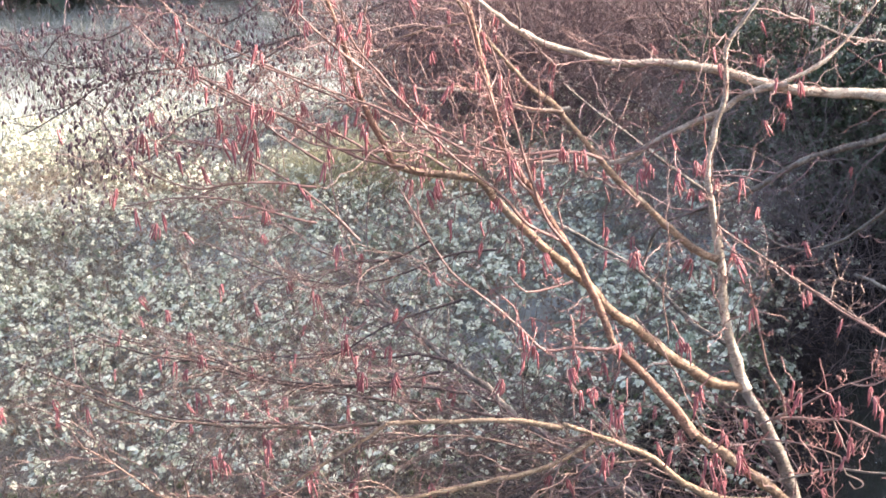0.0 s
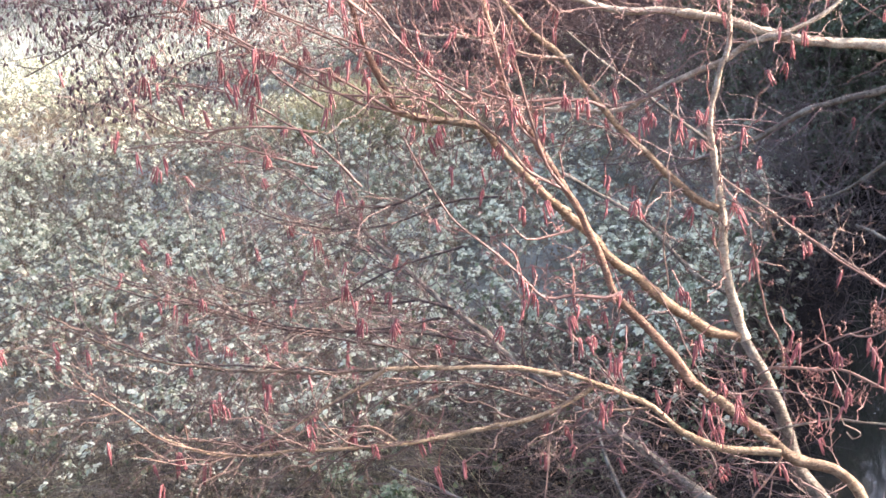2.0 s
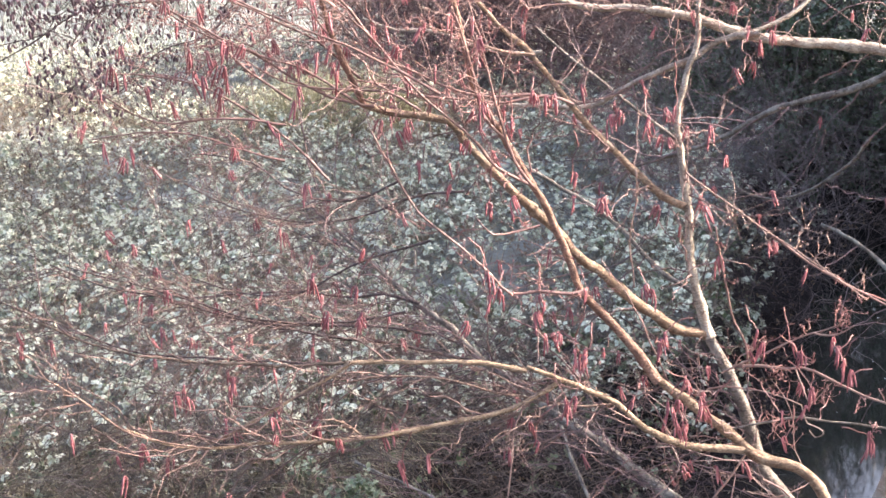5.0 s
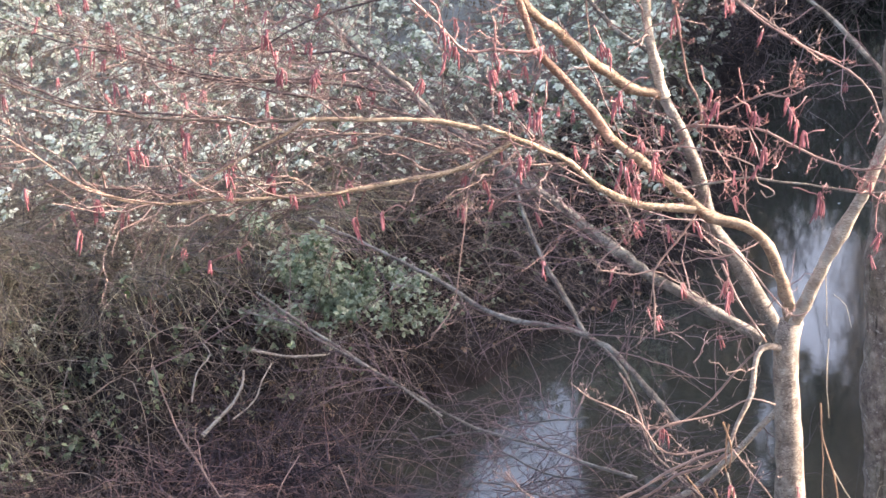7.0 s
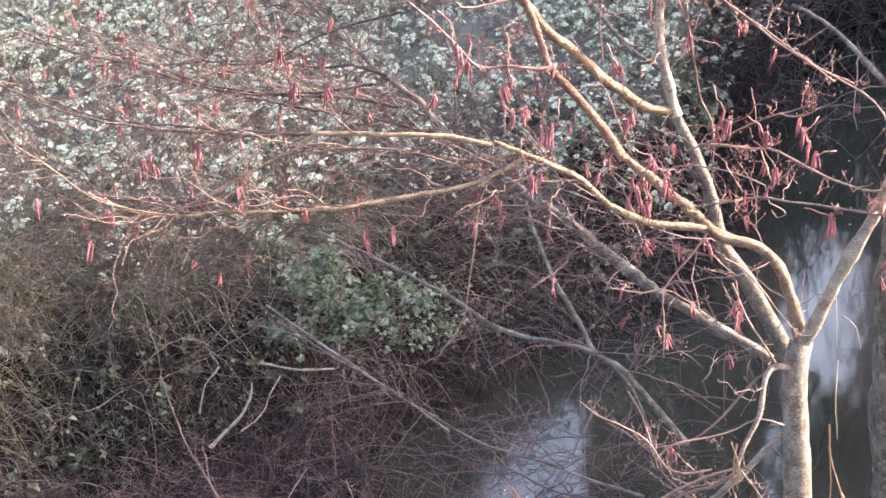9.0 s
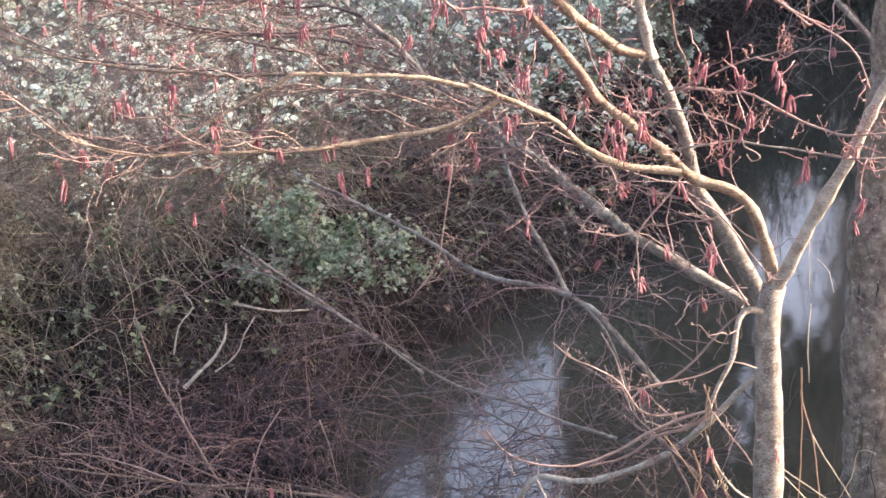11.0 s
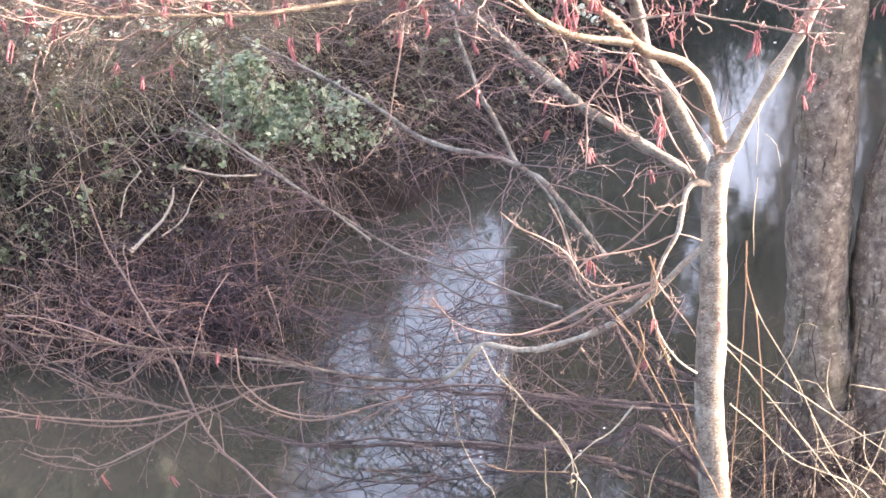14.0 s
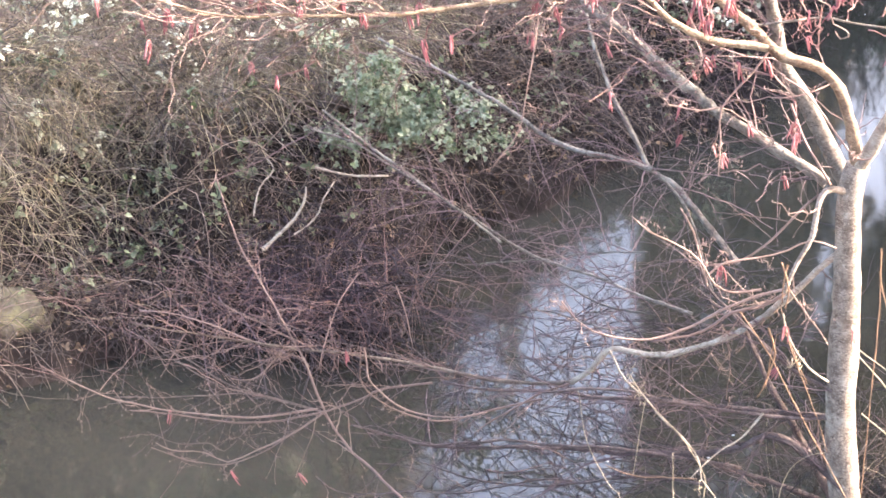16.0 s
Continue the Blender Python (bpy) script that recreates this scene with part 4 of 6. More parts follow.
limb(alder, "limb_red", [(-0.59, 5.97, 3.51), (-0.78, 5.90, 3.55), (-0.98, 5.82, 3.56), (-1.11, 5.74, 3.66)], 0.0049, 0.0020, twigs=18, catkins=8, reach=(0.08, 0.5), lean=(-0.5, 0, 0.2))
limb(alder, "limb_dark", [(-0.28, 6.89, 3.13), (-0.44, 6.93, 3.06), (-0.59, 6.96, 3.06), (-0.71, 6.98, 3.11), (-0.83, 7.01, 3.20), (-1.04, 7.02, 3.24)], 0.0050, 0.0021, twigs=30, catkins=7, reach=(0.15, 0.7), lean=(-0.7, 0, 0.08), twig_material=M_SHOOT)
limb(alder, "limb_dark", [(-0.04, 6.90, 3.08), (-0.21, 6.94, 3.06), (-0.42, 6.97, 2.99), (-0.64, 6.99, 2.97), (-0.89, 7.00, 3.03), (-1.09, 7.02, 3.13)], 0.0050, 0.0021, twigs=30, catkins=7, reach=(0.15, 0.7), lean=(-0.7, 0, 0.08), twig_material=M_SHOOT)
limb(alder, "limb_dark", [(-0.17, 6.60, 2.97), (-0.42, 6.64, 2.89), (-0.63, 6.67, 2.79), (-0.84, 6.70, 2.78), (-1.08, 6.71, 2.86)], 0.0048, 0.0021, twigs=30, catkins=7, reach=(0.15, 0.7), lean=(-0.7, 0, 0.08), twig_material=M_SHOOT)
limb(alder, "limb_dark", [(-0.27, 6.59, 2.71), (-0.55, 6.62, 2.68), (-0.84, 6.63, 2.71), (-1.00, 6.65, 2.76), (-1.23, 6.65, 2.84), (-1.47, 6.64, 2.92)], 0.0048, 0.0021, twigs=30, catkins=7, reach=(0.15, 0.7), lean=(-0.7, 0, 0.08), twig_material=M_SHOOT)
limb(alder, "limb_dark", [(-0.55, 6.38, 2.60), (-0.88, 6.39, 2.62), (-1.21, 6.39, 2.66), (-1.49, 6.38, 2.79), (-1.73, 6.37, 2.91)], 0.0047, 0.0020, twigs=30, catkins=7, reach=(0.15, 0.7), lean=(-0.7, 0, 0.08), twig_material=M_SHOOT)
limb(alder, "limb_pink", [(0.85, 6.30, 2.55), (0.94, 6.26, 2.56), (1.01, 6.22, 2.56), (1.07, 6.19, 2.57), (1.14, 6.15, 2.55), (1.22, 6.11, 2.51), (1.30, 6.08, 2.48), (1.40, 6.04, 2.46), (1.54, 6.00, 2.48)], 0.005, 0.0036, twigs=14, reach=(0.05, 0.16), twig_material=M_RUDTWIG, crook=1.6)
limb(alder, "limb_pink", [(0.82, 6.30, 2.53), (0.89, 6.27, 2.57), (0.96, 6.23, 2.61), (1.02, 6.20, 2.65), (1.10, 6.17, 2.69), (1.16, 6.13, 2.72), (1.20, 6.10, 2.75)], 0.0036, 0.0024, twigs=14, reach=(0.05, 0.16), twig_material=M_RUDTWIG, crook=1.6)
limb(alder, "limb_pink", [(1.10, 6.15, 2.70), (1.15, 6.13, 2.69), (1.19, 6.10, 2.71), (1.22, 6.08, 2.74)], 0.0026, 0.0022, twigs=14, reach=(0.05, 0.16), twig_material=M_RUDTWIG, crook=1.6)
limb(alder, "limb_red", [(0.90, 6.30, 2.54), (0.89, 6.27, 2.64), (0.85, 6.24, 2.73), (0.82, 6.21, 2.84), (0.80, 6.18, 2.96), (0.78, 6.15, 3.08)], 0.0047, 0.0026, twigs=8, reach=(0.03, 0.10), twig_material=M_RUDTWIG)
limb(alder, "limb_pink", [(0.76, 6.30, 2.47), (0.81, 6.26, 2.49), (0.88, 6.22, 2.49), (0.97, 6.19, 2.48), (1.06, 6.15, 2.45)], 0.0034, 0.0024, twigs=14, reach=(0.05, 0.16), twig_material=M_RUDTWIG, crook=1.6)
limb(alder, "limb_grey", [(0.80, 6.30, 2.32), (0.93, 6.25, 2.36), (1.05, 6.20, 2.39), (1.20, 6.15, 2.38), (1.33, 6.10, 2.37), (1.43, 6.05, 2.37), (1.55, 6.00, 2.39)], 0.0042, 0.003, twigs=14, reach=(0.05, 0.16), twig_material=M_RUDTWIG, crook=1.6)
limb(alder, "limb_pink", [(1.06, 6.15, 2.45), (1.08, 6.14, 2.39), (1.12, 6.14, 2.37), (1.13, 6.13, 2.35), (1.10, 6.13, 2.34), (1.08, 6.12, 2.37)], 0.0028, 0.002)
limb(alder, "limb_pink", [(1.05, 6.20, 2.56), (1.07, 6.17, 2.50), (1.09, 6.15, 2.45), (1.12, 6.12, 2.49), (1.15, 6.10, 2.54)], 0.0026, 0.0018, twigs=14, reach=(0.05, 0.16), twig_material=M_RUDTWIG, crook=1.6)
limb(alder, "limb_pink", [(0.85, 6.28, 2.55), (0.87, 6.26, 2.60), (0.91, 6.24, 2.62), (0.93, 6.22, 2.66), (0.95, 6.20, 2.65)], 0.003, 0.0018, twigs=14, reach=(0.05, 0.16), twig_material=M_RUDTWIG, crook=1.6)
limb(alder, "limb_red", [(0.97, 6.40, 3.01), (1.09, 6.37, 2.91), (1.20, 6.33, 2.84), (1.31, 6.30, 2.78), (1.40, 6.27, 2.73), (1.46, 6.23, 2.67), (1.50, 6.20, 2.57)], 0.0050, 0.0031, twigs=6, reach=(0.05, 0.2), twig_material=M_RUDTWIG)
limb(alder, "limb_pink", [(0.93, 6.15, 2.19), (0.99, 6.13, 2.16), (1.07, 6.11, 2.07), (1.12, 6.09, 2.00), (1.19, 6.07, 1.93), (1.24, 6.05, 1.95)], 0.0036, 0.0026, twigs=5, reach=(0.04, 0.12), twig_material=M_PINK)
limb(alder, "limb_red", [(0.96, 6.15, 2.10), (0.99, 6.14, 2.02), (1.03, 6.12, 1.94), (1.07, 6.11, 1.88), (1.11, 6.10, 1.82)], 0.0055, 0.0041)
limb(alder, "limb_pink", [(0.61, 6.20, 2.33), (0.65, 6.17, 2.25), (0.60, 6.15, 2.18), (0.54, 6.12, 2.14), (0.52, 6.10, 2.10)], 0.0032, 0.0022, twigs=8, reach=(0.03, 0.10), twig_material=M_PINK)
limb(alder, "limb_red", [(0.35, 6.10, 2.90), (0.29, 6.07, 2.89), (0.19, 6.05, 2.91), (0.10, 6.03, 2.91), (0.02, 6.00, 3.01), (-0.07, 5.97, 3.11), (-0.18, 5.95, 3.22), (-0.26, 5.93, 3.37), (-0.32, 5.90, 3.49)], 0.0055, 0.0026, twigs=15, reach=(0.06, 0.3), lean=(-0.4, 0, 0.3), twig_material=M_RUDTWIG, crook=1.3)
limb(alder, "limb_red", [(0.19, 6.10, 3.25), (0.08, 6.07, 3.32), (-0.00, 6.03, 3.43), (-0.11, 6.00, 3.53), (-0.21, 5.97, 3.64), (-0.30, 5.93, 3.77), (-0.37, 5.90, 3.85)], 0.0055, 0.0026, twigs=15, reach=(0.06, 0.3), lean=(-0.4, 0, 0.3), twig_material=M_RUDTWIG, crook=1.3)
limb(alder, "limb_red", [(0.34, 6.40, 3.46), (0.25, 6.37, 3.50), (0.11, 6.33, 3.49), (-0.03, 6.30, 3.51), (-0.16, 6.27, 3.53), (-0.27, 6.23, 3.58), (-0.40, 6.20, 3.61)], 0.0063, 0.0031, twigs=15, reach=(0.06, 0.3), lean=(-0.4, 0, 0.3), twig_material=M_RUDTWIG, crook=1.3)
limb(alder, "limb_warm", [(0.22, 6.45, 3.63), (0.11, 6.42, 3.65), (0.01, 6.40, 3.69), (-0.10, 6.38, 3.74), (-0.19, 6.35, 3.77)], 0.006, 0.004, twigs=15, reach=(0.06, 0.3), lean=(-0.4, 0, 0.3), twig_material=M_RUDTWIG, crook=1.3)
limb(alder, "limb_red", [(-0.57, 6.00, 3.58), (-0.67, 5.97, 3.66), (-0.76, 5.93, 3.76), (-0.85, 5.90, 3.86)], 0.0045, 0.0029, twigs=15, reach=(0.06, 0.3), lean=(-0.4, 0, 0.3), twig_material=M_RUDTWIG, crook=1.3)
limb(alder, "limb_red", [(0.20, 6.10, 3.12), (0.13, 6.07, 3.11), (0.05, 6.03, 3.11), (0.00, 6.00, 3.17)], 0.0050, 0.0029, twigs=15, reach=(0.06, 0.3), lean=(-0.4, 0, 0.3), twig_material=M_RUDTWIG, crook=1.3)
limb(alder, "limb_pink", [(0.51, 6.20, 2.87), (0.50, 6.17, 3.03), (0.52, 6.13, 3.17), (0.52, 6.10, 3.29)], 0.0028, 0.0018, twigs=6, reach=(0.03, 0.1), twig_material=M_PINK)
limb(alder, "limb_red", [(0.10, 6.05, 3.42), (0.04, 6.03, 3.49), (0.01, 6.00, 3.62), (-0.01, 5.97, 3.73), (-0.04, 5.95, 3.83)], 0.0050, 0.0031, twigs=15, reach=(0.06, 0.3), lean=(-0.4, 0, 0.3), twig_material=M_RUDTWIG, crook=1.3)

limb(alder, "limb_red", [(-0.31, 6.00, 3.55), (-0.41, 5.97, 3.58), (-0.51, 5.95, 3.63), (-0.60, 5.92, 3.70), (-0.68, 5.90, 3.76), (-0.84, 5.88, 3.83), (-0.99, 5.85, 3.95)], 0.0052, 0.0022, twigs=19, catkins=14, reach=(0.08, 0.4), lean=(-0.4, 0, -0.05), twig_material=M_RUDTWIG, crook=1.3)
limb(alder, "limb_red", [(-0.35, 6.00, 3.64), (-0.48, 5.96, 3.77), (-0.60, 5.92, 3.84), (-0.70, 5.89, 3.90), (-0.79, 5.85, 3.95)], 0.0052, 0.0022, twigs=19, catkins=14, reach=(0.08, 0.4), lean=(-0.4, 0, -0.05), twig_material=M_RUDTWIG, crook=1.3)
limb(alder, "limb_red", [(-0.47, 6.05, 3.31), (-0.60, 6.01, 3.47), (-0.73, 5.97, 3.58), (-0.86, 5.93, 3.66), (-1.00, 5.89, 3.70), (-1.13, 5.85, 3.71)], 0.0045, 0.0022, twigs=19, catkins=14, reach=(0.08, 0.4), lean=(-0.4, 0, -0.05), twig_material=M_RUDTWIG, crook=1.3)
limb(alder, "limb_red", [(-0.61, 6.05, 3.38), (-0.77, 6.00, 3.44), (-0.90, 5.95, 3.50), (-1.05, 5.90, 3.52), (-1.18, 5.85, 3.51)], 0.0042, 0.0022, twigs=19, catkins=14, reach=(0.08, 0.4), lean=(-0.4, 0, -0.05), twig_material=M_RUDTWIG, crook=1.3)

limb(alder, "limb_dark", [(-0.79, 6.60, 0.59), (-0.95, 6.62, 0.63), (-1.13, 6.65, 0.65), (-1.35, 6.67, 0.78), (-1.46, 6.70, 0.86)], 0.0032, 0.002, twigs=7, reach=(0.06, 0.22), lean=(-0.3, 0, 0), twig_material=M_SHOOT, crook=0.7)
limb(alder, "limb_dark", [(-0.79, 6.60, 0.60), (-0.88, 6.60, 0.62), (-1.02, 6.60, 0.66), (-1.17, 6.60, 0.65), (-1.35, 6.60, 0.64), (-1.56, 6.60, 0.63)], 0.0034, 0.002, twigs=7, reach=(0.06, 0.22), lean=(-0.3, 0, 0), twig_material=M_SHOOT, crook=0.7)
limb(alder, "limb_pink", [(-0.73, 6.60, 0.57), (-0.84, 6.59, 0.49), (-0.98, 6.58, 0.42), (-1.12, 6.57, 0.36), (-1.21, 6.57, 0.40), (-1.34, 6.56, 0.41), (-1.40, 6.55, 0.45)], 0.0032, 0.0018, twigs=7, reach=(0.06, 0.22), lean=(-0.3, 0, 0), twig_material=M_SHOOT, crook=0.7)
limb(alder, "limb_dark", [(-1.02, 6.60, 0.51), (-1.13, 6.59, 0.39), (-1.18, 6.57, 0.44), (-1.32, 6.56, 0.44), (-1.43, 6.55, 0.50)], 0.0026, 0.0016, twigs=7, reach=(0.06, 0.22), lean=(-0.3, 0, 0), twig_material=M_SHOOT, crook=0.7)
limb(alder, "limb_pink", [(-0.55, 6.50, 0.93), (-0.54, 6.49, 0.87), (-0.53, 6.47, 0.81), (-0.49, 6.46, 0.76), (-0.42, 6.44, 0.71), (-0.34, 6.43, 0.68), (-0.20, 6.41, 0.68), (-0.07, 6.40, 0.71)], 0.0036, 0.0022, twigs=7, reach=(0.06, 0.22), lean=(-0.3, 0, 0), twig_material=M_SHOOT, crook=0.7)
limb(alder, "limb_pink", [(-0.59, 6.80, 1.10), (-0.66, 6.73, 1.01), (-0.70, 6.67, 0.92), (-0.74, 6.60, 0.77)], 0.0026, 0.0018, twigs=7, reach=(0.06, 0.22), lean=(-0.3, 0, 0), twig_material=M_SHOOT, crook=0.7)
limb(alder, "limb_pink", [(-0.44, 6.80, 1.05), (-0.40, 6.75, 0.95), (-0.37, 6.70, 0.82)], 0.0024, 0.0016, twigs=7, reach=(0.06, 0.22), lean=(-0.3, 0, 0), twig_material=M_SHOOT, crook=0.7)
limb(alder, "limb_pink", [(0.97, 6.03, 1.45), (0.85, 6.02, 1.42), (0.75, 6.01, 1.37), (0.65, 6.00, 1.31), (0.51, 5.98, 1.27), (0.35, 5.97, 1.29), (0.25, 5.96, 1.35), (0.19, 5.95, 1.43)], 0.0052, 0.0026, twigs=9, reach=(0.05, 0.16), twig_material=M_PINK, crook=1.0)
limb(alder, "limb_pink", [(0.89, 6.03, 1.45), (0.79, 6.02, 1.44), (0.72, 6.00, 1.48), (0.66, 5.99, 1.58), (0.58, 5.98, 1.64), (0.48, 5.96, 1.70), (0.42, 5.95, 1.76)], 0.004, 0.0024, twigs=9, reach=(0.05, 0.16), twig_material=M_PINK, crook=1.0)
limb(alder, "limb_pink", [(0.70, 6.00, 1.47), (0.68, 6.00, 1.55), (0.64, 6.00, 1.68), (0.59, 6.00, 1.77)], 0.0036, 0.0024, twigs=9, reach=(0.05, 0.16), twig_material=M_PINK, crook=1.0)
limb(alder, "limb_pink", [(0.70, 6.00, 1.52), (0.76, 6.02, 1.56), (0.88, 6.04, 1.57), (0.98, 6.06, 1.59), (1.06, 6.08, 1.62), (1.15, 6.10, 1.58)], 0.0034, 0.0024, twigs=9, reach=(0.05, 0.16), twig_material=M_PINK, crook=1.0)
limb(alder, "limb_pink", [(0.99, 6.03, 1.45), (1.03, 6.04, 1.39), (1.07, 6.05, 1.33), (1.12, 6.06, 1.26), (1.15, 6.07, 1.21)], 0.0030, 0.0022, twigs=8, reach=(0.03, 0.1), twig_material=M_PINK)
limb(alder, "limb_pale", [(0.97, 6.00, 1.37), (0.99, 6.01, 1.29), (1.03, 6.03, 1.21), (1.09, 6.04, 1.13), (1.16, 6.05, 1.07)], 0.0032, 0.004, twigs=6, reach=(0.04, 0.12), twig_material=M_STRAW)
limb(alder, "limb_pale", [(0.38, 6.20, 1.10), (0.44, 6.17, 0.99), (0.51, 6.15, 0.94), (0.57, 6.12, 0.87), (0.65, 6.10, 0.80), (0.72, 6.08, 0.71), (0.73, 6.05, 0.65), (0.78, 6.03, 0.59), (0.82, 6.00, 0.48)], 0.0036, 0.0022, twigs=5, reach=(0.06, 0.2), twig_material=M_STRAW)
limb(alder, "limb_pale", [(0.96, 6.20, 0.85), (0.88, 6.16, 0.76), (0.81, 6.12, 0.74), (0.74, 6.09, 0.69), (0.69, 6.05, 0.65)], 0.0036, 0.0024)
limb(alder, "limb_dark", [(1.21, 6.20, 0.83), (1.05, 6.22, 0.81), (0.77, 6.25, 0.84), (0.62, 6.28, 0.84), (0.48, 6.30, 0.87), (0.31, 6.32, 0.87), (0.14, 6.35, 0.83)], 0.007, 0.0045, twigs=7, reach=(0.06, 0.22), lean=(-0.3, 0, 0), twig_material=M_SHOOT, crook=0.7)
limb(alder, "limb_dark", [(-0.45, 6.60, 0.48), (-0.31, 6.57, 0.45), (-0.13, 6.55, 0.48), (0.03, 6.53, 0.51), (0.19, 6.50, 0.51), (0.37, 6.47, 0.52), (0.54, 6.45, 0.51), (0.70, 6.43, 0.50), (0.92, 6.40, 0.48)], 0.004, 0.0075, twigs=7, reach=(0.06, 0.22), lean=(-0.3, 0, 0), twig_material=M_SHOOT, crook=0.7)
limb(alder, "limb_dark", [(-0.78, 6.70, 0.21), (-0.69, 6.67, 0.16), (-0.55, 6.63, 0.17), (-0.36, 6.60, 0.21), (-0.17, 6.57, 0.23), (0.03, 6.53, 0.30), (0.21, 6.50, 0.35)], 0.0026, 0.004, twigs=7, reach=(0.06, 0.22), lean=(-0.3, 0, 0), twig_material=M_SHOOT, crook=0.7)
limb(alder, "limb_pink", [(-0.75, 6.62, 0.58), (-0.89, 6.62, 0.55), (-1.02, 6.61, 0.54), (-1.14, 6.61, 0.55), (-1.36, 6.61, 0.57), (-1.56, 6.61, 0.61), (-1.69, 6.60, 0.68), (-1.85, 6.60, 0.77)], 0.0042, 0.0024, twigs=9, reach=(0.05, 0.2), lean=(-0.3, 0, 0), twig_material=M_SHOOT, crook=0.8)
limb(alder, "limb_dark", [(-0.31, 6.80, 0.69), (-0.49, 6.82, 0.73), (-0.72, 6.84, 0.77), (-0.86, 6.86, 0.81), (-1.04, 6.88, 0.85), (-1.18, 6.90, 0.92)], 0.0034, 0.0020, twigs=9, reach=(0.05, 0.2), lean=(-0.3, 0, 0), twig_material=M_SHOOT, crook=0.8)
limb(alder, "limb_pink", [(-0.77, 6.85, 0.74), (-0.98, 6.88, 0.73), (-1.16, 6.90, 0.79), (-1.34, 6.92, 0.84), (-1.51, 6.95, 0.84)], 0.0034, 0.0020, twigs=9, reach=(0.05, 0.2), lean=(-0.3, 0, 0), twig_material=M_SHOOT, crook=0.8)
limb(alder, "limb_pink", [(-0.90, 6.85, 0.74), (-0.98, 6.85, 0.63), (-1.05, 6.85, 0.58), (-1.13, 6.85, 0.58)], 0.0026, 0.0018, twigs=9, reach=(0.05, 0.2), lean=(-0.3, 0, 0), twig_material=M_SHOOT, crook=0.8)
limb(alder, "limb_dark", [(1.37, 6.35, 0.23), (1.23, 6.41, 0.46), (1.10, 6.47, 0.67), (0.98, 6.54, 0.87), (0.90, 6.60, 1.03)], 0.0190, 0.0080, twigs=8, reach=(0.06, 0.25), lean=(-0.2, 0, 0.1), twig_material=M_HEAP, crook=0.8)
limb(alder, "limb_dark", [(1.31, 6.40, 0.30), (1.15, 6.43, 0.36), (0.95, 6.46, 0.42), (0.77, 6.49, 0.46), (0.59, 6.52, 0.48), (0.41, 6.55, 0.45)], 0.0120, 0.0050, twigs=8, reach=(0.06, 0.25), lean=(-0.2, 0, 0.1), twig_material=M_HEAP, crook=0.8)
limb(alder, "rust", [(0.95, 6.00, 1.57), (0.97, 5.99, 1.51), (0.98, 5.99, 1.44), (0.97, 5.98, 1.40)], 0.0040, 0.0022)
limb(alder, "rust", [(0.97, 6.00, 1.56), (0.96, 5.99, 1.49), (0.96, 5.98, 1.42)], 0.0036, 0.0020)
limb(alder, "rust", [(0.92, 6.00, 1.31), (0.95, 5.99, 1.22), (0.93, 5.99, 1.11), (0.90, 5.98, 1.04)], 0.0036, 0.0022)


def hang(tree, places):
    """Bundles of catkins at places on a tree's shoots, each on a crooked side twig."""
    rng, host, fine = tree_rng, tree.children[2], Bag()
    for q in places:
        twig = shoot(rng, q, (rng.normal(0.25, 0.5), rng.normal(0, 0.4), rng.uniform(0.5, 1.2)), rng.uniform(0.07, 0.17), -0.02, 0.3, 6)
        fine.tube(twig, np.linspace(0.0016, 0.0024, 7), 4, False)
        for k in range(1 + (rng.random() < 0.45)):
            c = new("catkin", CATKINS[rng.integers(0, 5)])
            c.parent = host
            c.matrix_local = Matrix.LocRotScale(Vector(twig[k]), Euler((rng.normal(0, 0.1), rng.normal(0, 0.1), rng.uniform(0, 6.3))), Vector([rng.uniform(0.85, 1.2)] * 3))
    tagged(part("twig_spray", fine.mesh("twig_spray"), M_RUDTWIG, host, "short crooked twigs that carry catkins"), kind="stuff")


hang(alder, [(0.12, 6.05, 3.46), (0.24, 6.05, 3.54), (0.45, 6.05, 3.47), (0.56, 6.05, 3.44), (0.64, 6.05, 3.49), (0.76, 6.05, 3.42), (0.19, 6.05, 3.55), (-0.23, 6.05, 3.45), (0.03, 6.05, 3.20), (0.13, 6.05, 3.22), (0.31, 6.05, 3.29), (0.39, 6.05, 3.20), (-0.09, 6.05, 3.27), (-0.17, 6.05, 3.35), (0.01, 6.05, 3.71), (-0.31, 6.05, 3.79), (-0.45, 6.05, 3.80)])
hang(alder, [(0.02, 5.95, 3.00), (0.04, 5.95, 2.92), (0.19, 5.95, 2.86), (0.20, 5.95, 2.78), (0.32, 5.95, 2.71), (0.58, 5.95, 2.75), (0.48, 5.95, 2.56), (0.63, 5.95, 2.45), (0.27, 5.95, 2.56), (-0.31, 5.95, 2.49), (-0.55, 5.95, 2.51), (-0.83, 5.95, 2.69), (-0.70, 5.95, 2.56), (-0.98, 5.95, 2.62), (-1.13, 5.95, 2.46), (-0.51, 5.95, 2.87), (-0.39, 5.95, 2.86), (0.66, 5.95, 2.61), (0.70, 5.95, 2.53), (0.59, 5.95, 2.54), (0.34, 5.95, 2.93), (0.54, 5.95, 2.92)])
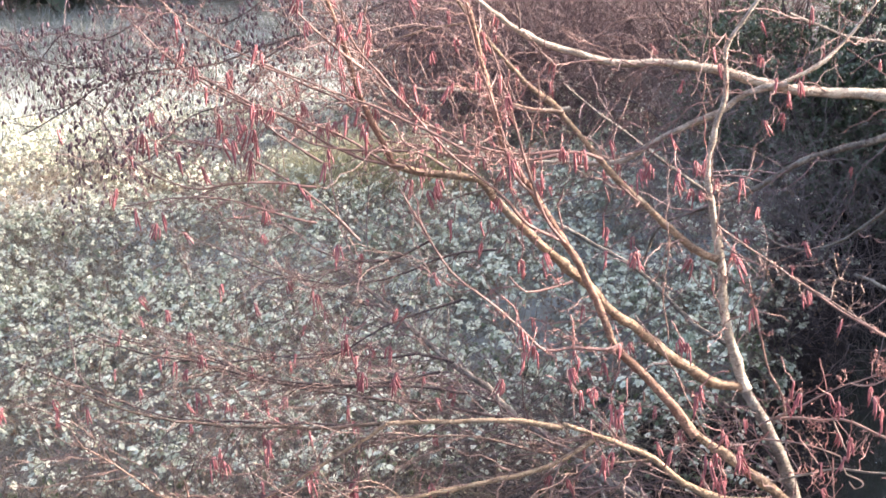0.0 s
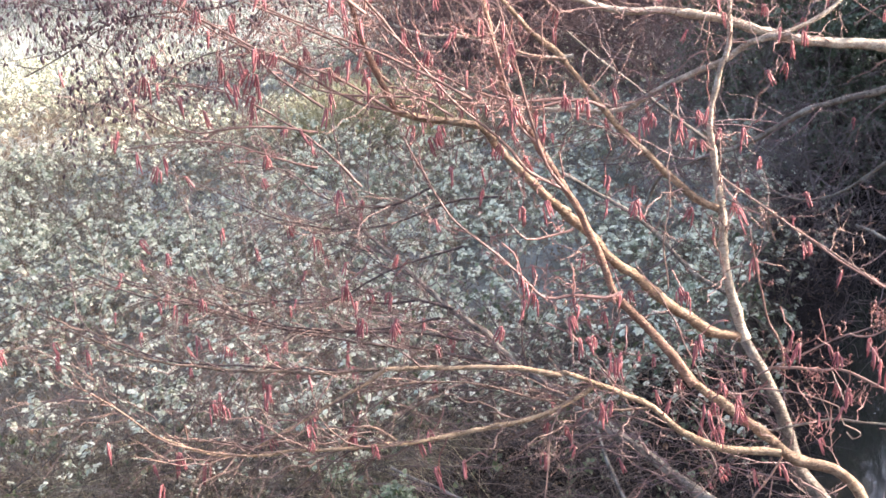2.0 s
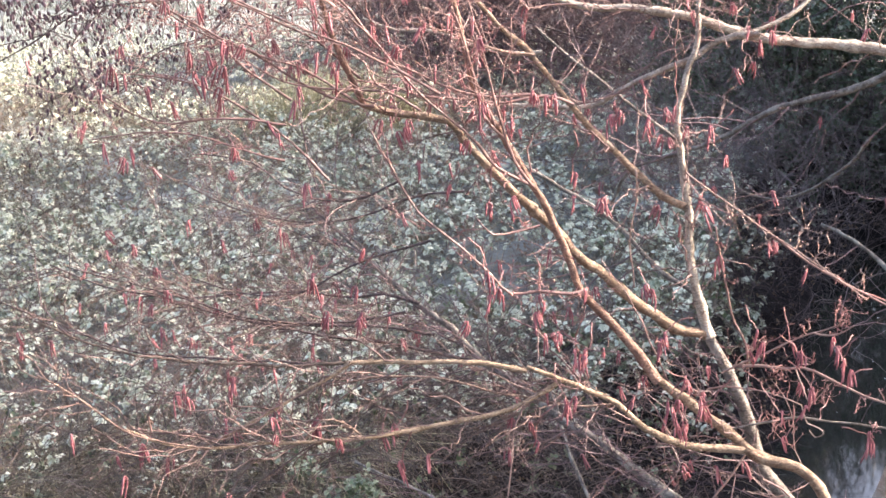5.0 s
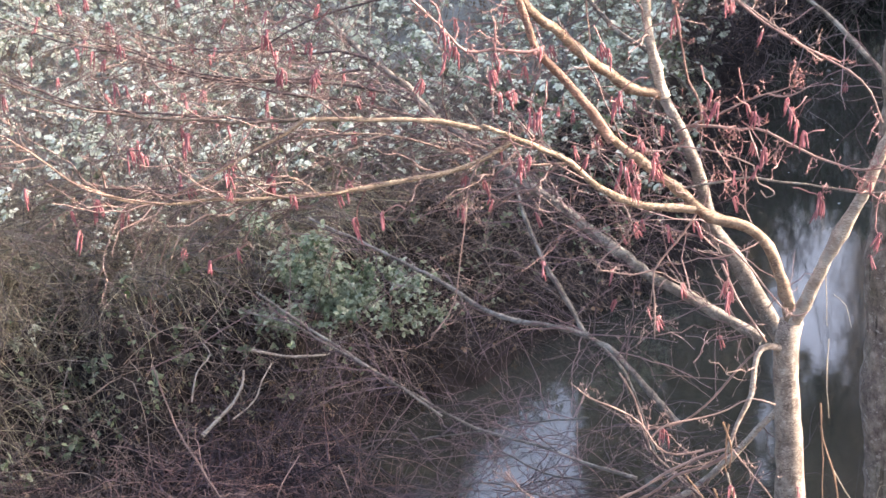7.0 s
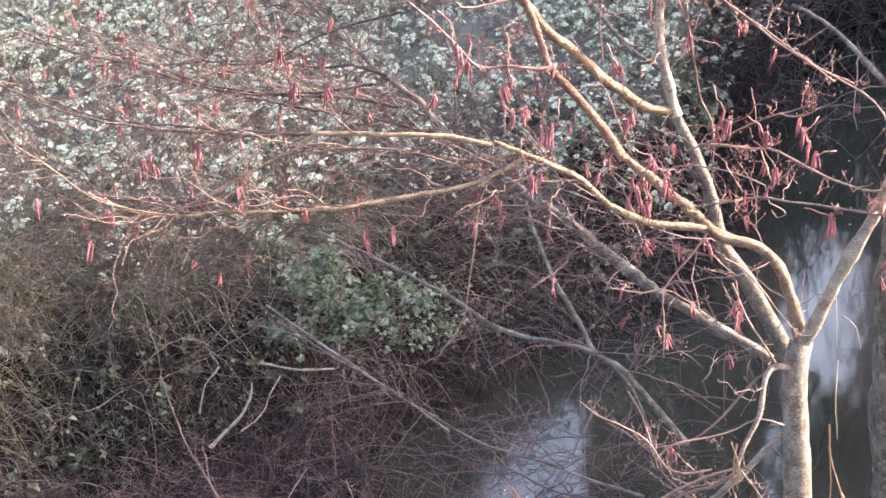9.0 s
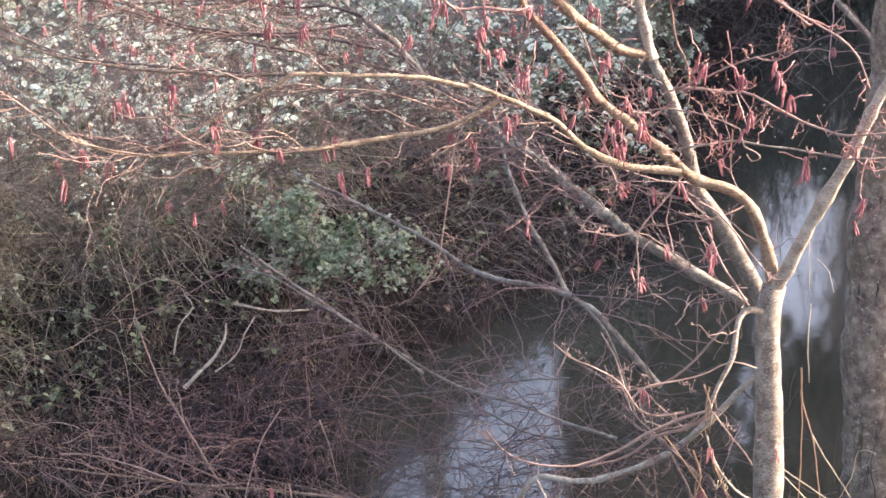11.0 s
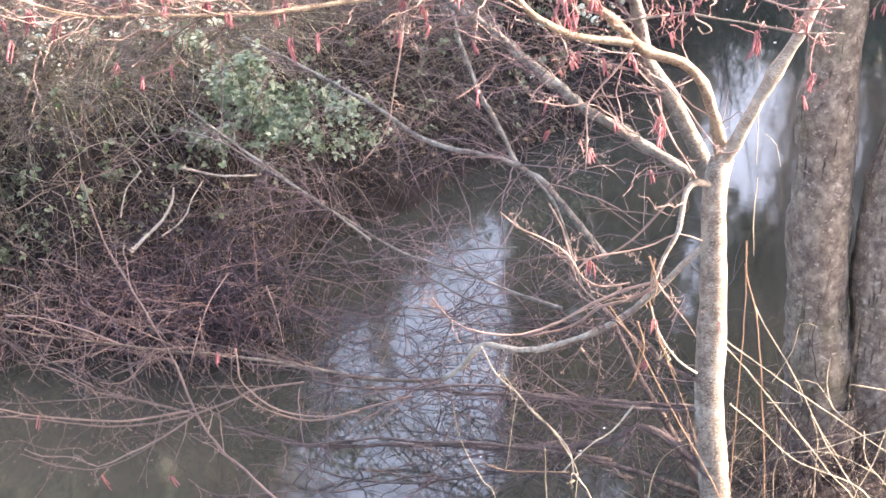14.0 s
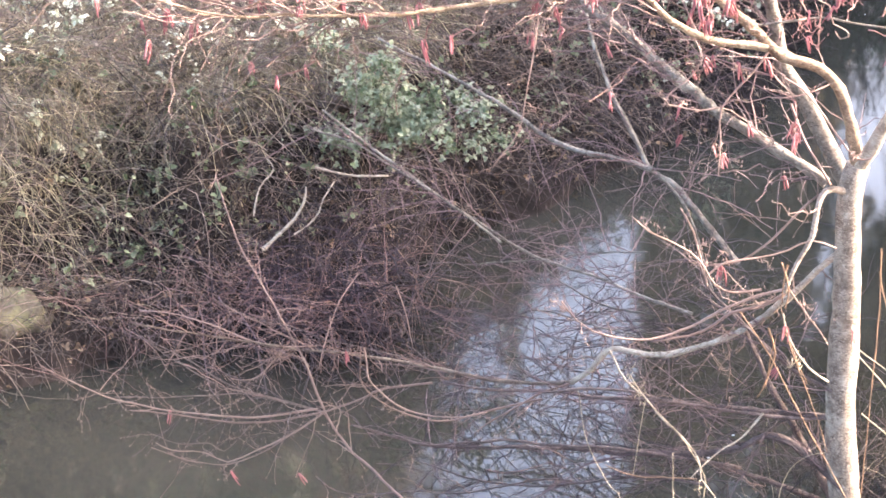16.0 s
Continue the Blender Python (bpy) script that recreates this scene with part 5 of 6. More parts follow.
hang(alder, [(0.90, 6.05, 2.74), (0.92, 6.05, 2.69), (0.88, 6.05, 2.67), (1.02, 6.05, 2.69), (1.03, 6.05, 2.66), (1.14, 6.05, 2.70), (1.16, 6.05, 2.66), (1.19, 6.05, 2.61), (1.20, 6.05, 2.58), (1.07, 6.05, 2.54), (1.08, 6.05, 2.52), (1.06, 6.05, 2.47), (0.97, 6.05, 2.46), (0.99, 6.05, 2.37), (0.72, 6.05, 2.52), (0.73, 6.05, 2.49), (0.65, 6.05, 2.42), (1.43, 6.05, 2.41), (1.26, 6.05, 2.36), (1.27, 6.05, 2.33), (0.95, 6.05, 2.06), (0.97, 6.05, 2.03), (1.47, 6.05, 2.20), (1.45, 6.05, 2.14)])
hang(alder, [(-1.14, 5.95, 2.45), (-0.77, 5.95, 2.24), (-0.28, 5.95, 2.35), (-0.20, 5.95, 2.39), (0.16, 5.95, 2.43), (0.94, 5.95, 2.05), (0.64, 5.95, 2.46), (-0.68, 5.95, 2.58), (-0.83, 5.95, 2.71), (-0.99, 5.95, 2.64), (-0.55, 5.95, 2.52), (-0.33, 5.95, 2.47), (0.20, 5.95, 2.89), (0.04, 5.95, 2.98), (-0.41, 5.95, 2.97), (-0.55, 5.95, 3.00), (0.27, 5.95, 2.55), (0.61, 5.95, 2.52), (0.58, 5.95, 2.74), (0.22, 5.95, 2.78), (0.32, 5.95, 2.71)])
old_alder = empty("alder_tree", (0, 0, 0), "old alder with cracked grey-brown bark and long pale limb", "tree")
limb(old_alder, "limb_pale", [(1.97, 6.61, 3.40), (1.69, 6.64, 3.51), (1.35, 6.67, 3.59), (1.15, 6.65, 3.62), (0.99, 6.63, 3.65), (0.72, 6.61, 3.74), (0.36, 6.59, 3.79), (0.09, 6.55, 3.91), (-0.08, 6.50, 4.05)], 0.0247, 0.0077, twigs=16, catkins=7, reach=(0.1, 0.5), lean=(-0.3, 0, 0.15))
limb(old_alder, "limb_dark", [(0.70, 6.56, 3.75), (0.71, 6.56, 3.81), (0.73, 6.56, 3.88), (0.73, 6.56, 4.00)], 0.0055, 0.0031, twigs=20, reach=(0.12, 0.5), lean=(-0.5, 0, 0.1), twig_material=M_SHOOT, crook=0.5)
limb(old_alder, "limb_dark", [(0.09, 6.50, 3.91), (0.09, 6.50, 3.97), (0.07, 6.50, 4.07)], 0.0046, 0.0031, twigs=20, reach=(0.12, 0.5), lean=(-0.5, 0, 0.1), twig_material=M_SHOOT, crook=0.5)
limb(old_alder, "limb_warm", [(-0.04, 6.50, 3.95), (-0.18, 6.50, 3.94), (-0.33, 6.49, 3.91), (-0.41, 6.49, 3.86), (-0.53, 6.48, 3.86)], 0.0051, 0.0035, twigs=40, catkins=13, lean=(-0.6, 0, 0.3), reach=(0.15, 0.8), twig_material=M_SHOOT)
limb(old_alder, "limb_pale", [(0.99, 6.53, 3.66), (0.85, 6.57, 3.64), (0.78, 6.60, 3.59), (0.56, 6.65, 3.50), (0.48, 6.68, 3.45), (0.38, 6.71, 3.41), (0.02, 6.75, 3.43), (-0.18, 6.77, 3.46), (-0.37, 6.79, 3.52)], 0.0118, 0.0049, twigs=16, catkins=7, reach=(0.1, 0.5), lean=(-0.3, 0, 0.15))
limb(old_alder, "limb_pale", [(0.26, 6.80, 3.59), (0.14, 6.82, 3.59), (-0.00, 6.84, 3.63), (-0.12, 6.86, 3.68), (-0.26, 6.87, 3.69), (-0.38, 6.89, 3.73)], 0.0081, 0.0041, twigs=16, catkins=7, reach=(0.1, 0.5), lean=(-0.3, 0, 0.15))
limb(old_alder, "limb_pale", [(0.98, 6.63, 3.65), (1.10, 6.66, 3.69), (1.18, 6.70, 3.74), (1.25, 6.73, 3.80), (1.36, 6.76, 3.92)], 0.0080, 0.0041, twigs=16, catkins=7, reach=(0.1, 0.5), lean=(-0.3, 0, 0.15))
limb(old_alder, "limb_pale", [(1.05, 6.82, 3.87), (1.13, 6.81, 3.83), (1.24, 6.79, 3.78), (1.39, 6.76, 3.75)], 0.0057, 0.0049, twigs=16, catkins=7, reach=(0.1, 0.5), lean=(-0.3, 0, 0.15))
limb(old_alder, "limb_grey", [(1.60, 7.02, 3.45), (1.47, 7.15, 3.36), (1.32, 7.28, 3.30), (1.17, 7.41, 3.24), (0.98, 7.54, 3.12), (0.88, 7.65, 3.06), (0.75, 7.76, 3.00), (0.64, 7.87, 2.93), (0.57, 7.98, 2.77)], 0.0154, 0.0058, twigs=8, catkins=4, reach=(0.15, 0.7), lean=(-0.7, 0, 0.08), twig_material=M_BRUSH)
limb(old_alder, "limb_grey", [(0.15, 7.60, 3.06), (0.36, 7.51, 2.94), (0.49, 7.42, 2.87), (0.59, 7.34, 2.78), (0.70, 7.25, 2.66), (0.82, 7.15, 2.59)], 0.0073, 0.0097, twigs=8, catkins=4, reach=(0.15, 0.7), lean=(-0.7, 0, 0.08), twig_material=M_BRUSH)
limb(old_alder, "limb_grey", [(0.26, 7.40, 3.61), (0.39, 7.36, 3.49), (0.53, 7.33, 3.38), (0.63, 7.30, 3.29), (0.79, 7.26, 3.16)], 0.0044, 0.0070, twigs=8, catkins=4, reach=(0.15, 0.7), lean=(-0.7, 0, 0.08), twig_material=M_BRUSH)
limb(old_alder, "limb_grey", [(2.30, 7.87, 1.93), (2.12, 7.99, 2.05), (1.97, 8.10, 2.18), (1.86, 8.19, 2.31), (1.78, 8.28, 2.39), (1.67, 8.37, 2.48), (1.55, 8.46, 2.53)], 0.0192, 0.0073, twigs=8, catkins=4, reach=(0.15, 0.7), lean=(-0.7, 0, 0.08), twig_material=M_BRUSH)
limb(old_alder, "limb_grey", [(1.64, 7.83, 3.04), (1.58, 7.97, 2.90), (1.41, 8.13, 2.75), (1.24, 8.28, 2.71), (1.07, 8.43, 2.79)], 0.0086, 0.0031, twigs=8, catkins=4, reach=(0.15, 0.7), lean=(-0.7, 0, 0.08), twig_material=M_BRUSH)
limb(old_alder, "trunk", [(1.93, 6.99, -0.47), (1.90, 7.00, -0.09), (1.86, 7.01, 0.50), (1.80, 7.01, 1.13), (1.79, 7.01, 1.46), (1.78, 7.02, 1.70), (1.78, 7.02, 1.98), (1.79, 7.02, 2.30), (1.77, 7.03, 3.81)], 0.155, 0.068, material=M_BIG)
twin = empty("alder_tree", (0, 0, 0), "old alder stem with cracked bark beside its twin", "tree")
limb(twin, "trunk", [(2.18, 6.97, -0.31), (2.14, 6.98, 0.21), (2.10, 6.99, 0.80), (2.08, 7.00, 1.14), (2.09, 6.99, 1.39), (2.13, 6.98, 1.67), (2.18, 6.97, 2.05), (2.25, 6.94, 2.63), (2.33, 6.92, 3.74)], 0.1415, 0.0756, material=M_BIG)
leaning = empty("fallen_branch", (0, 0, 0), "grey fallen branch leaning from the water onto the bank", "branch")
limb(leaning, "stem", [(1.06, 7.93, 0.62), (0.91, 8.06, 0.76), (0.78, 8.19, 0.88), (0.67, 8.31, 0.92), (0.58, 8.43, 1.06), (0.50, 8.55, 1.19), (0.43, 8.66, 1.34), (0.37, 8.78, 1.50), (0.31, 8.89, 1.69)], 0.0157, 0.0077, twigs=16, crook=0.6, reach=(0.15, 0.6), lean=(-0.1, -0.1, 0), twig_material=M_BRUSH, droop=0.04)
limb(leaning, "stem", [(0.67, 8.22, 0.95), (0.50, 8.35, 0.95), (0.34, 8.48, 0.92), (0.18, 8.60, 0.94), (0.02, 8.72, 1.01), (-0.15, 8.84, 1.07), (-0.29, 8.96, 1.11), (-0.44, 9.07, 1.16), (-0.67, 9.18, 1.24)], 0.0138, 0.0057, twigs=16, crook=0.6, reach=(0.15, 0.6), lean=(-0.1, -0.1, 0), twig_material=M_BRUSH, droop=0.04)
limb(leaning, "stem", [(0.72, 8.07, 0.96), (0.80, 8.01, 0.87), (0.86, 7.95, 0.75), (0.90, 7.90, 0.64), (0.94, 7.84, 0.52)], 0.0062, 0.0042, twigs=16, crook=0.6, reach=(0.15, 0.6), lean=(-0.1, -0.1, 0), twig_material=M_BRUSH, droop=0.04)
limb(leaning, "stem", [(0.81, 7.46, 0.60), (0.62, 7.61, 0.59), (0.45, 7.76, 0.59), (0.23, 7.91, 0.60), (0.02, 8.05, 0.63), (-0.30, 8.18, 0.79), (-0.46, 8.31, 0.86), (-0.63, 8.44, 0.93), (-0.90, 8.55, 1.10)], 0.0070, 0.0054, twigs=16, crook=0.6, reach=(0.15, 0.6), lean=(-0.1, -0.1, 0), twig_material=M_BRUSH, droop=0.04)
limb(leaning, "stem", [(-0.03, 7.90, 0.72), (-0.35, 8.07, 0.90), (-0.54, 8.23, 0.95), (-0.73, 8.39, 1.00), (-0.96, 8.55, 1.00)], 0.0052, 0.0044, twigs=16, crook=0.6, reach=(0.15, 0.6), lean=(-0.1, -0.1, 0), twig_material=M_BRUSH, droop=0.04)
limb(leaning, "stem", [(0.61, 7.58, 0.84), (0.38, 7.82, 0.71), (0.12, 8.07, 0.55), (-0.14, 8.30, 0.41)], 0.0040, 0.0033, twigs=16, crook=0.6, reach=(0.15, 0.6), lean=(-0.1, -0.1, 0), twig_material=M_BRUSH, droop=0.04)
limb(leaning, "stem", [(0.62, 7.57, 0.54), (0.43, 7.81, 0.46), (0.23, 8.05, 0.47), (0.13, 8.27, 0.48), (-0.04, 8.50, 0.46)], 0.0050, 0.0033, twigs=16, crook=0.6, reach=(0.15, 0.6), lean=(-0.1, -0.1, 0), twig_material=M_BRUSH, droop=0.04)
limb(leaning, "stem", [(0.57, 7.48, 0.48), (0.38, 7.69, 0.41), (0.12, 7.90, 0.37), (-0.14, 8.10, 0.14), (-0.36, 8.29, 0.16)], 0.0040, 0.0028, twigs=16, crook=0.6, reach=(0.15, 0.6), lean=(-0.1, -0.1, 0), twig_material=M_BRUSH, droop=0.04)
sapling = empty("willow_shoot", (0, 0, 0), "thin pinkish bare shoot over the water", "shoot")
limb(sapling, "shoot", [(-0.38, 6.29, 0.36), (-0.51, 6.42, 0.42), (-0.63, 6.54, 0.47), (-0.73, 6.67, 0.56), (-0.82, 6.80, 0.71), (-0.94, 6.92, 0.88), (-1.04, 7.05, 0.99), (-1.13, 7.17, 1.09), (-1.22, 7.30, 1.29)], 0.0062, 0.0033, twigs=5, material=M_SHOOT, crook=0.4, reach=(0.1, 0.3), twig_material=M_PINK)
cone_tree = empty("alder_bough", (0, 0, 0), "hanging alder bough full of dark cones", "tree")
limb(cone_tree, "bough", [(-0.26, 8.30, 3.98), (-0.61, 8.23, 3.85), (-0.94, 8.16, 3.78), (-1.18, 8.09, 3.72), (-1.36, 8.01, 3.72), (-1.59, 7.93, 3.70), (-1.77, 7.85, 3.60), (-1.95, 7.76, 3.51)], 0.0069, 0.0028, twigs=8, reach=(0.1, 0.35), twig_material=M_BRUSH)
limb(cone_tree, "bough", [(-1.29, 8.00, 3.73), (-1.49, 7.94, 3.78), (-1.69, 7.87, 3.75), (-1.86, 7.81, 3.80), (-2.04, 7.74, 3.91)], 0.0038, 0.0024, twigs=8, reach=(0.1, 0.35), twig_material=M_BRUSH)
limb(cone_tree, "bough", [(-0.88, 8.25, 4.02), (-1.13, 8.19, 3.88), (-1.36, 8.12, 3.95), (-1.53, 8.06, 3.99)], 0.0049, 0.0024, twigs=8, reach=(0.1, 0.35), twig_material=M_BRUSH)
limb(cone_tree, "bough", [(-1.41, 7.87, 3.95), (-1.60, 7.84, 3.87), (-1.75, 7.81, 3.91), (-1.87, 7.78, 3.80), (-1.95, 7.76, 3.93)], 0.0038, 0.0019, twigs=8, reach=(0.1, 0.35), twig_material=M_BRUSH)
limb(cone_tree, "bough", [(-1.48, 7.86, 3.72), (-1.62, 7.80, 3.57), (-1.59, 7.77, 3.44), (-1.72, 7.71, 3.36)], 0.0033, 0.0019, twigs=8, reach=(0.1, 0.35), twig_material=M_BRUSH)
limb(cone_tree, "bough", [(-0.75, 8.17, 3.82), (-1.00, 8.11, 3.71), (-1.08, 8.08, 3.57), (-1.31, 8.02, 3.50), (-1.47, 7.97, 3.35)], 0.0044, 0.0019, twigs=8, reach=(0.1, 0.35), twig_material=M_BRUSH)
stalks = empty("dead_stalks", (0, 0, 0), "dry straw-coloured stalks at the foot of the alder", "stalks")
limb(stalks, "straw", [(1.25, 6.02, 1.22), (1.37, 5.97, 1.15), (1.51, 5.91, 1.07), (1.67, 5.84, 0.98), (1.90, 5.74, 0.85)], 0.0023, 0.0017)
limb(stalks, "straw", [(1.25, 6.07, 1.18), (1.46, 6.00, 0.95), (1.65, 5.92, 0.73), (1.76, 5.87, 0.60), (1.82, 5.82, 0.27)], 0.0023, 0.0017)
limb(stalks, "straw", [(1.26, 5.92, 1.02), (1.39, 5.86, 0.93), (1.49, 5.81, 0.85), (1.75, 5.71, 0.75), (1.85, 5.65, 0.40)], 0.0023, 0.0017)
limb(stalks, "straw", [(1.33, 5.95, 1.39), (1.37, 5.92, 1.32), (1.48, 5.88, 1.14), (1.59, 5.83, 0.93), (1.75, 5.76, 0.67), (1.82, 5.72, 0.35)], 0.0018, 0.0014)
limb(stalks, "straw", [(1.49, 5.92, 0.21), (1.45, 5.90, 0.62), (1.44, 5.89, 0.76), (1.47, 5.86, 0.84), (1.61, 5.80, 0.88), (1.78, 5.73, 0.83)], 0.0017, 0.0012)
limb(stalks, "straw", [(1.87, 5.70, 1.05), (1.74, 5.71, 1.02), (1.58, 5.72, 0.96), (1.48, 5.71, 0.94)], 0.0018, 0.0013)
limb(stalks, "straw", [(1.86, 5.71, 1.16), (1.73, 5.69, 1.21), (1.62, 5.67, 1.24)], 0.0018, 0.0013)
limb(stalks, "straw", [(1.60, 5.89, 1.22), (1.59, 5.86, 1.13), (1.61, 5.81, 1.06), (1.65, 5.77, 1.04)], 0.0016, 0.0011)
limb(stalks, "straw", [(1.40, 5.94, 1.01), (1.51, 5.88, 1.05), (1.47, 5.87, 1.14), (1.54, 5.82, 1.16), (1.60, 5.78, 1.08)], 0.0016, 0.0011)
limb(stalks, "straw", [(1.41, 5.93, 1.10), (1.46, 5.89, 1.25), (1.47, 5.85, 1.38), (1.52, 5.81, 1.39)], 0.0016, 0.0011)
limb(stalks, "straw", [(1.63, 5.88, 0.24), (1.59, 5.87, 0.64), (1.58, 5.85, 0.90), (1.54, 5.84, 1.02), (1.60, 5.80, 0.93), (1.64, 5.77, 0.88)], 0.0019, 0.0013)
limb(stalks, "straw", [(1.71, 5.75, 1.01), (1.72, 5.71, 0.91), (1.81, 5.65, 0.79), (1.87, 5.60, 0.44)], 0.0018, 0.0013)
limb(stalks, "straw", [(1.79, 5.73, 1.07), (1.75, 5.71, 0.92), (1.68, 5.69, 0.71), (1.69, 5.65, 0.40)], 0.0018, 0.0014)
limb(stalks, "rust", [(1.30, 6.06, 1.60), (1.31, 6.04, 1.48), (1.35, 6.01, 1.34), (1.38, 5.98, 1.10), (1.43, 5.95, 0.59), (1.46, 5.92, 0.20)], 0.0027, 0.0021)
limb(stalks, "rust", [(1.30, 6.06, 1.51), (1.31, 6.04, 1.35), (1.31, 6.02, 1.17), (1.31, 6.00, 0.90), (1.31, 5.98, 0.57), (1.33, 5.95, 0.18)], 0.0022, 0.0018)
limb(stalks, "straw", [(1.32, 6.16, 2.14), (1.31, 6.11, 2.03), (1.31, 6.06, 1.89)], 0.0017, 0.0013)
limb(stalks, "straw", [(1.35, 6.15, 1.97), (1.38, 6.09, 1.95), (1.39, 6.04, 1.89)], 0.0013, 0.0010)
limb(stalks, "straw", [(1.34, 6.16, 1.80), (1.33, 6.11, 1.67), (1.33, 6.06, 1.54)], 0.0018, 0.0013)
limb(stalks, "rust", [(0.82, 6.04, 1.36), (0.92, 6.00, 1.23), (1.08, 5.95, 0.95), (1.26, 5.89, 0.61), (1.33, 5.85, 0.26)], 0.0022, 0.0017)
limb(stalks, "rust", [(0.96, 6.02, 1.39), (1.00, 5.98, 1.24), (1.11, 5.93, 0.99), (1.15, 5.89, 0.87)], 0.0018, 0.0013)
limb(stalks, "rust", [(0.93, 6.03, 1.05), (0.94, 5.99, 1.23), (0.97, 5.95, 1.32), (1.06, 5.91, 1.14)], 0.0018, 0.0013)
limb(stalks, "straw", [(1.04, 6.06, 0.11), (1.01, 6.04, 0.53), (1.04, 6.01, 0.72), (1.10, 5.97, 0.81), (1.15, 5.94, 0.84)], 0.0017, 0.0012)
limb(stalks, "straw", [(0.64, 5.97, 0.18), (0.62, 5.93, 0.60), (0.61, 5.90, 0.75), (0.60, 5.87, 0.87)], 0.0024, 0.0016)
limb(stalks, "rust", [(0.37, 5.99, 0.74), (0.47, 5.95, 0.72), (0.57, 5.91, 0.74), (0.69, 5.86, 0.77)], 0.0018, 0.0013)
limb(stalks, "straw", [(0.26, 5.99, 1.05), (0.30, 5.97, 0.85), (0.39, 5.94, 0.67), (0.43, 5.91, 0.62), (0.45, 5.88, 0.24)], 0.0016, 0.0012)
limb(stalks, "straw", [(0.45, 6.08, 1.07), (0.52, 6.06, 0.97), (0.64, 6.03, 0.84), (0.73, 6.00, 0.69), (0.73, 5.98, 0.58), (0.75, 5.95, 0.18)], 0.0018, 0.0014)
limb(stalks, "straw", [(0.51, 6.08, 0.96), (0.49, 6.03, 0.86), (0.47, 5.98, 0.70)], 0.0016, 0.0012)
sticks = empty("dead_branch", (0, 0, 0), "broken pale dead branch lying on the brambles", "branch")
limb(sticks, "stick", [(-1.16, 8.17, 0.53), (-1.07, 8.21, 0.61), (-1.01, 8.24, 0.67), (-0.97, 8.27, 0.74), (-0.96, 8.29, 0.81)], 0.0097, 0.0054)
limb(sticks, "stick", [(-1.02, 8.24, 0.58), (-0.92, 8.28, 0.65), (-0.88, 8.32, 0.74), (-0.83, 8.36, 0.81)], 0.0043, 0.0032)
limb(sticks, "stick", [(-1.22, 8.31, 0.64), (-1.19, 8.35, 0.77), (-1.12, 8.39, 0.85), (-1.16, 8.42, 0.90)], 0.0044, 0.0033)
limb(sticks, "stick", [(-0.93, 8.45, 0.84), (-0.77, 8.47, 0.79), (-0.58, 8.48, 0.79)], 0.0065, 0.0044)

# roots and flares at the feet of the two old stems
for tree, foot, r in ((old_alder, (1.92, 7.0, 0.0), 0.16), (twin, (2.17, 6.98, 0.0), 0.14)):
    for k in range(6):
        a = k * 1.05 + tree_rng.uniform(-0.3, 0.3)
        out = np.array([math.cos(a), math.sin(a), 0])
        f = np.array(foot)
        line = spline([f + out * r * 0.55 + (0, 0, 0.42), f + out * r * 0.85 + (0, 0, 0.2), f + out * r * 1.35 + (0, 0, 0.04), f + out * r * 2.0 + (0, 0, -0.12)], 0.05)
        bag = Bag()
        bag.tube(line, rough_radii(tree_rng, line, r * 0.42, r * 0.2, 10), 10)
        part("root", bag.mesh("root"), M_BIG, tree)


def cones_on(tree, count, seed):
    """Little dark cones and shrivelled leaves on fine twigs of the bough."""
    rng = np.random.default_rng(seed)
    boughs = [o for o in tree.children if o.name.startswith("bough")]
    for b in boughs:
        pts = np.array([v.co[:] for v in b.data.vertices])
        fine, cone = Bag(), Bag()
        for _ in range(count):
            q = pts[rng.integers(0, len(pts))]
            tw = shoot(rng, q, rng.normal(0, 1, 3) + (0, 0, -0.15), rng.uniform(0.10, 0.34), 0.03, 0.2, 5)
            fine.tube(tw, np.linspace(0.0018, 0.0009, 6), 3, False)
            for j in (3, 4, 5):
                c = tw[j] + rng.normal(0, 0.012, 3)
                l = rng.uniform(0.010, 0.026)
                t = np.linspace(0, 1, 4)
                d = rng.normal(0, 0.35, 2)
                cone.tube(np.stack([c[0] + d[0] * l * t, c[1] + d[1] * l * t, c[2] - l * t], -1), l * np.array([0.12, 0.30, 0.26, 0.08]), 5)
        tagged(part("twig_spray", fine.mesh("twig_spray"), M_BRUSH, b, "dark fine twigs"), kind="stuff")
        tagged(part("withered_spray", cone.mesh("withered_spray"), M_CONE, b, "small dark cones and shrivelled leaves"), kind="stuff")


cones_on(cone_tree, 85, 9)


# ---- brush, thicket and ivy ----
def heap(rng, count, centre, spread, way, length, radius, droop=0.05):
    bag = Bag()
    for _ in range(count):
        q = np.array(centre) + rng.normal(0, 1, 3) * spread
        q[2] = abs(q[2])
        line = shoot(rng, q, np.array(way) + rng.normal(0, 0.7, 3), rng.uniform(*length), droop, 0.2, 8)
        line[:, 2] = np.maximum(line[:, 2], -0.04)
        r = rng.uniform(*radius)
        bag.tube(line, np.linspace(r, r * 0.4, 9), 4, False)
        for _ in range(rng.integers(1, 4)):
            j = rng.integers(2, 8)
            sub = shoot(rng, line[j], line[j] - line[j - 1] + rng.normal(0, 0.05, 3), rng.uniform(0.06, 0.22), 0.0, 0.2, 4)
            bag.tube(sub, np.linspace(r * 0.5, r * 0.25, 5), 3, False)
    return bag


hrng = np.random.default_rng(17)
# the heap's dark tone includes painted shade of the overhanging bank
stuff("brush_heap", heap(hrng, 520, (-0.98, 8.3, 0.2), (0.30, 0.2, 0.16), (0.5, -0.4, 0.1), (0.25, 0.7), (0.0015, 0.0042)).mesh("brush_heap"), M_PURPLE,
      "purplish heap of bare twigs at the water's edge, darkened for the undercut's shade", "brush")
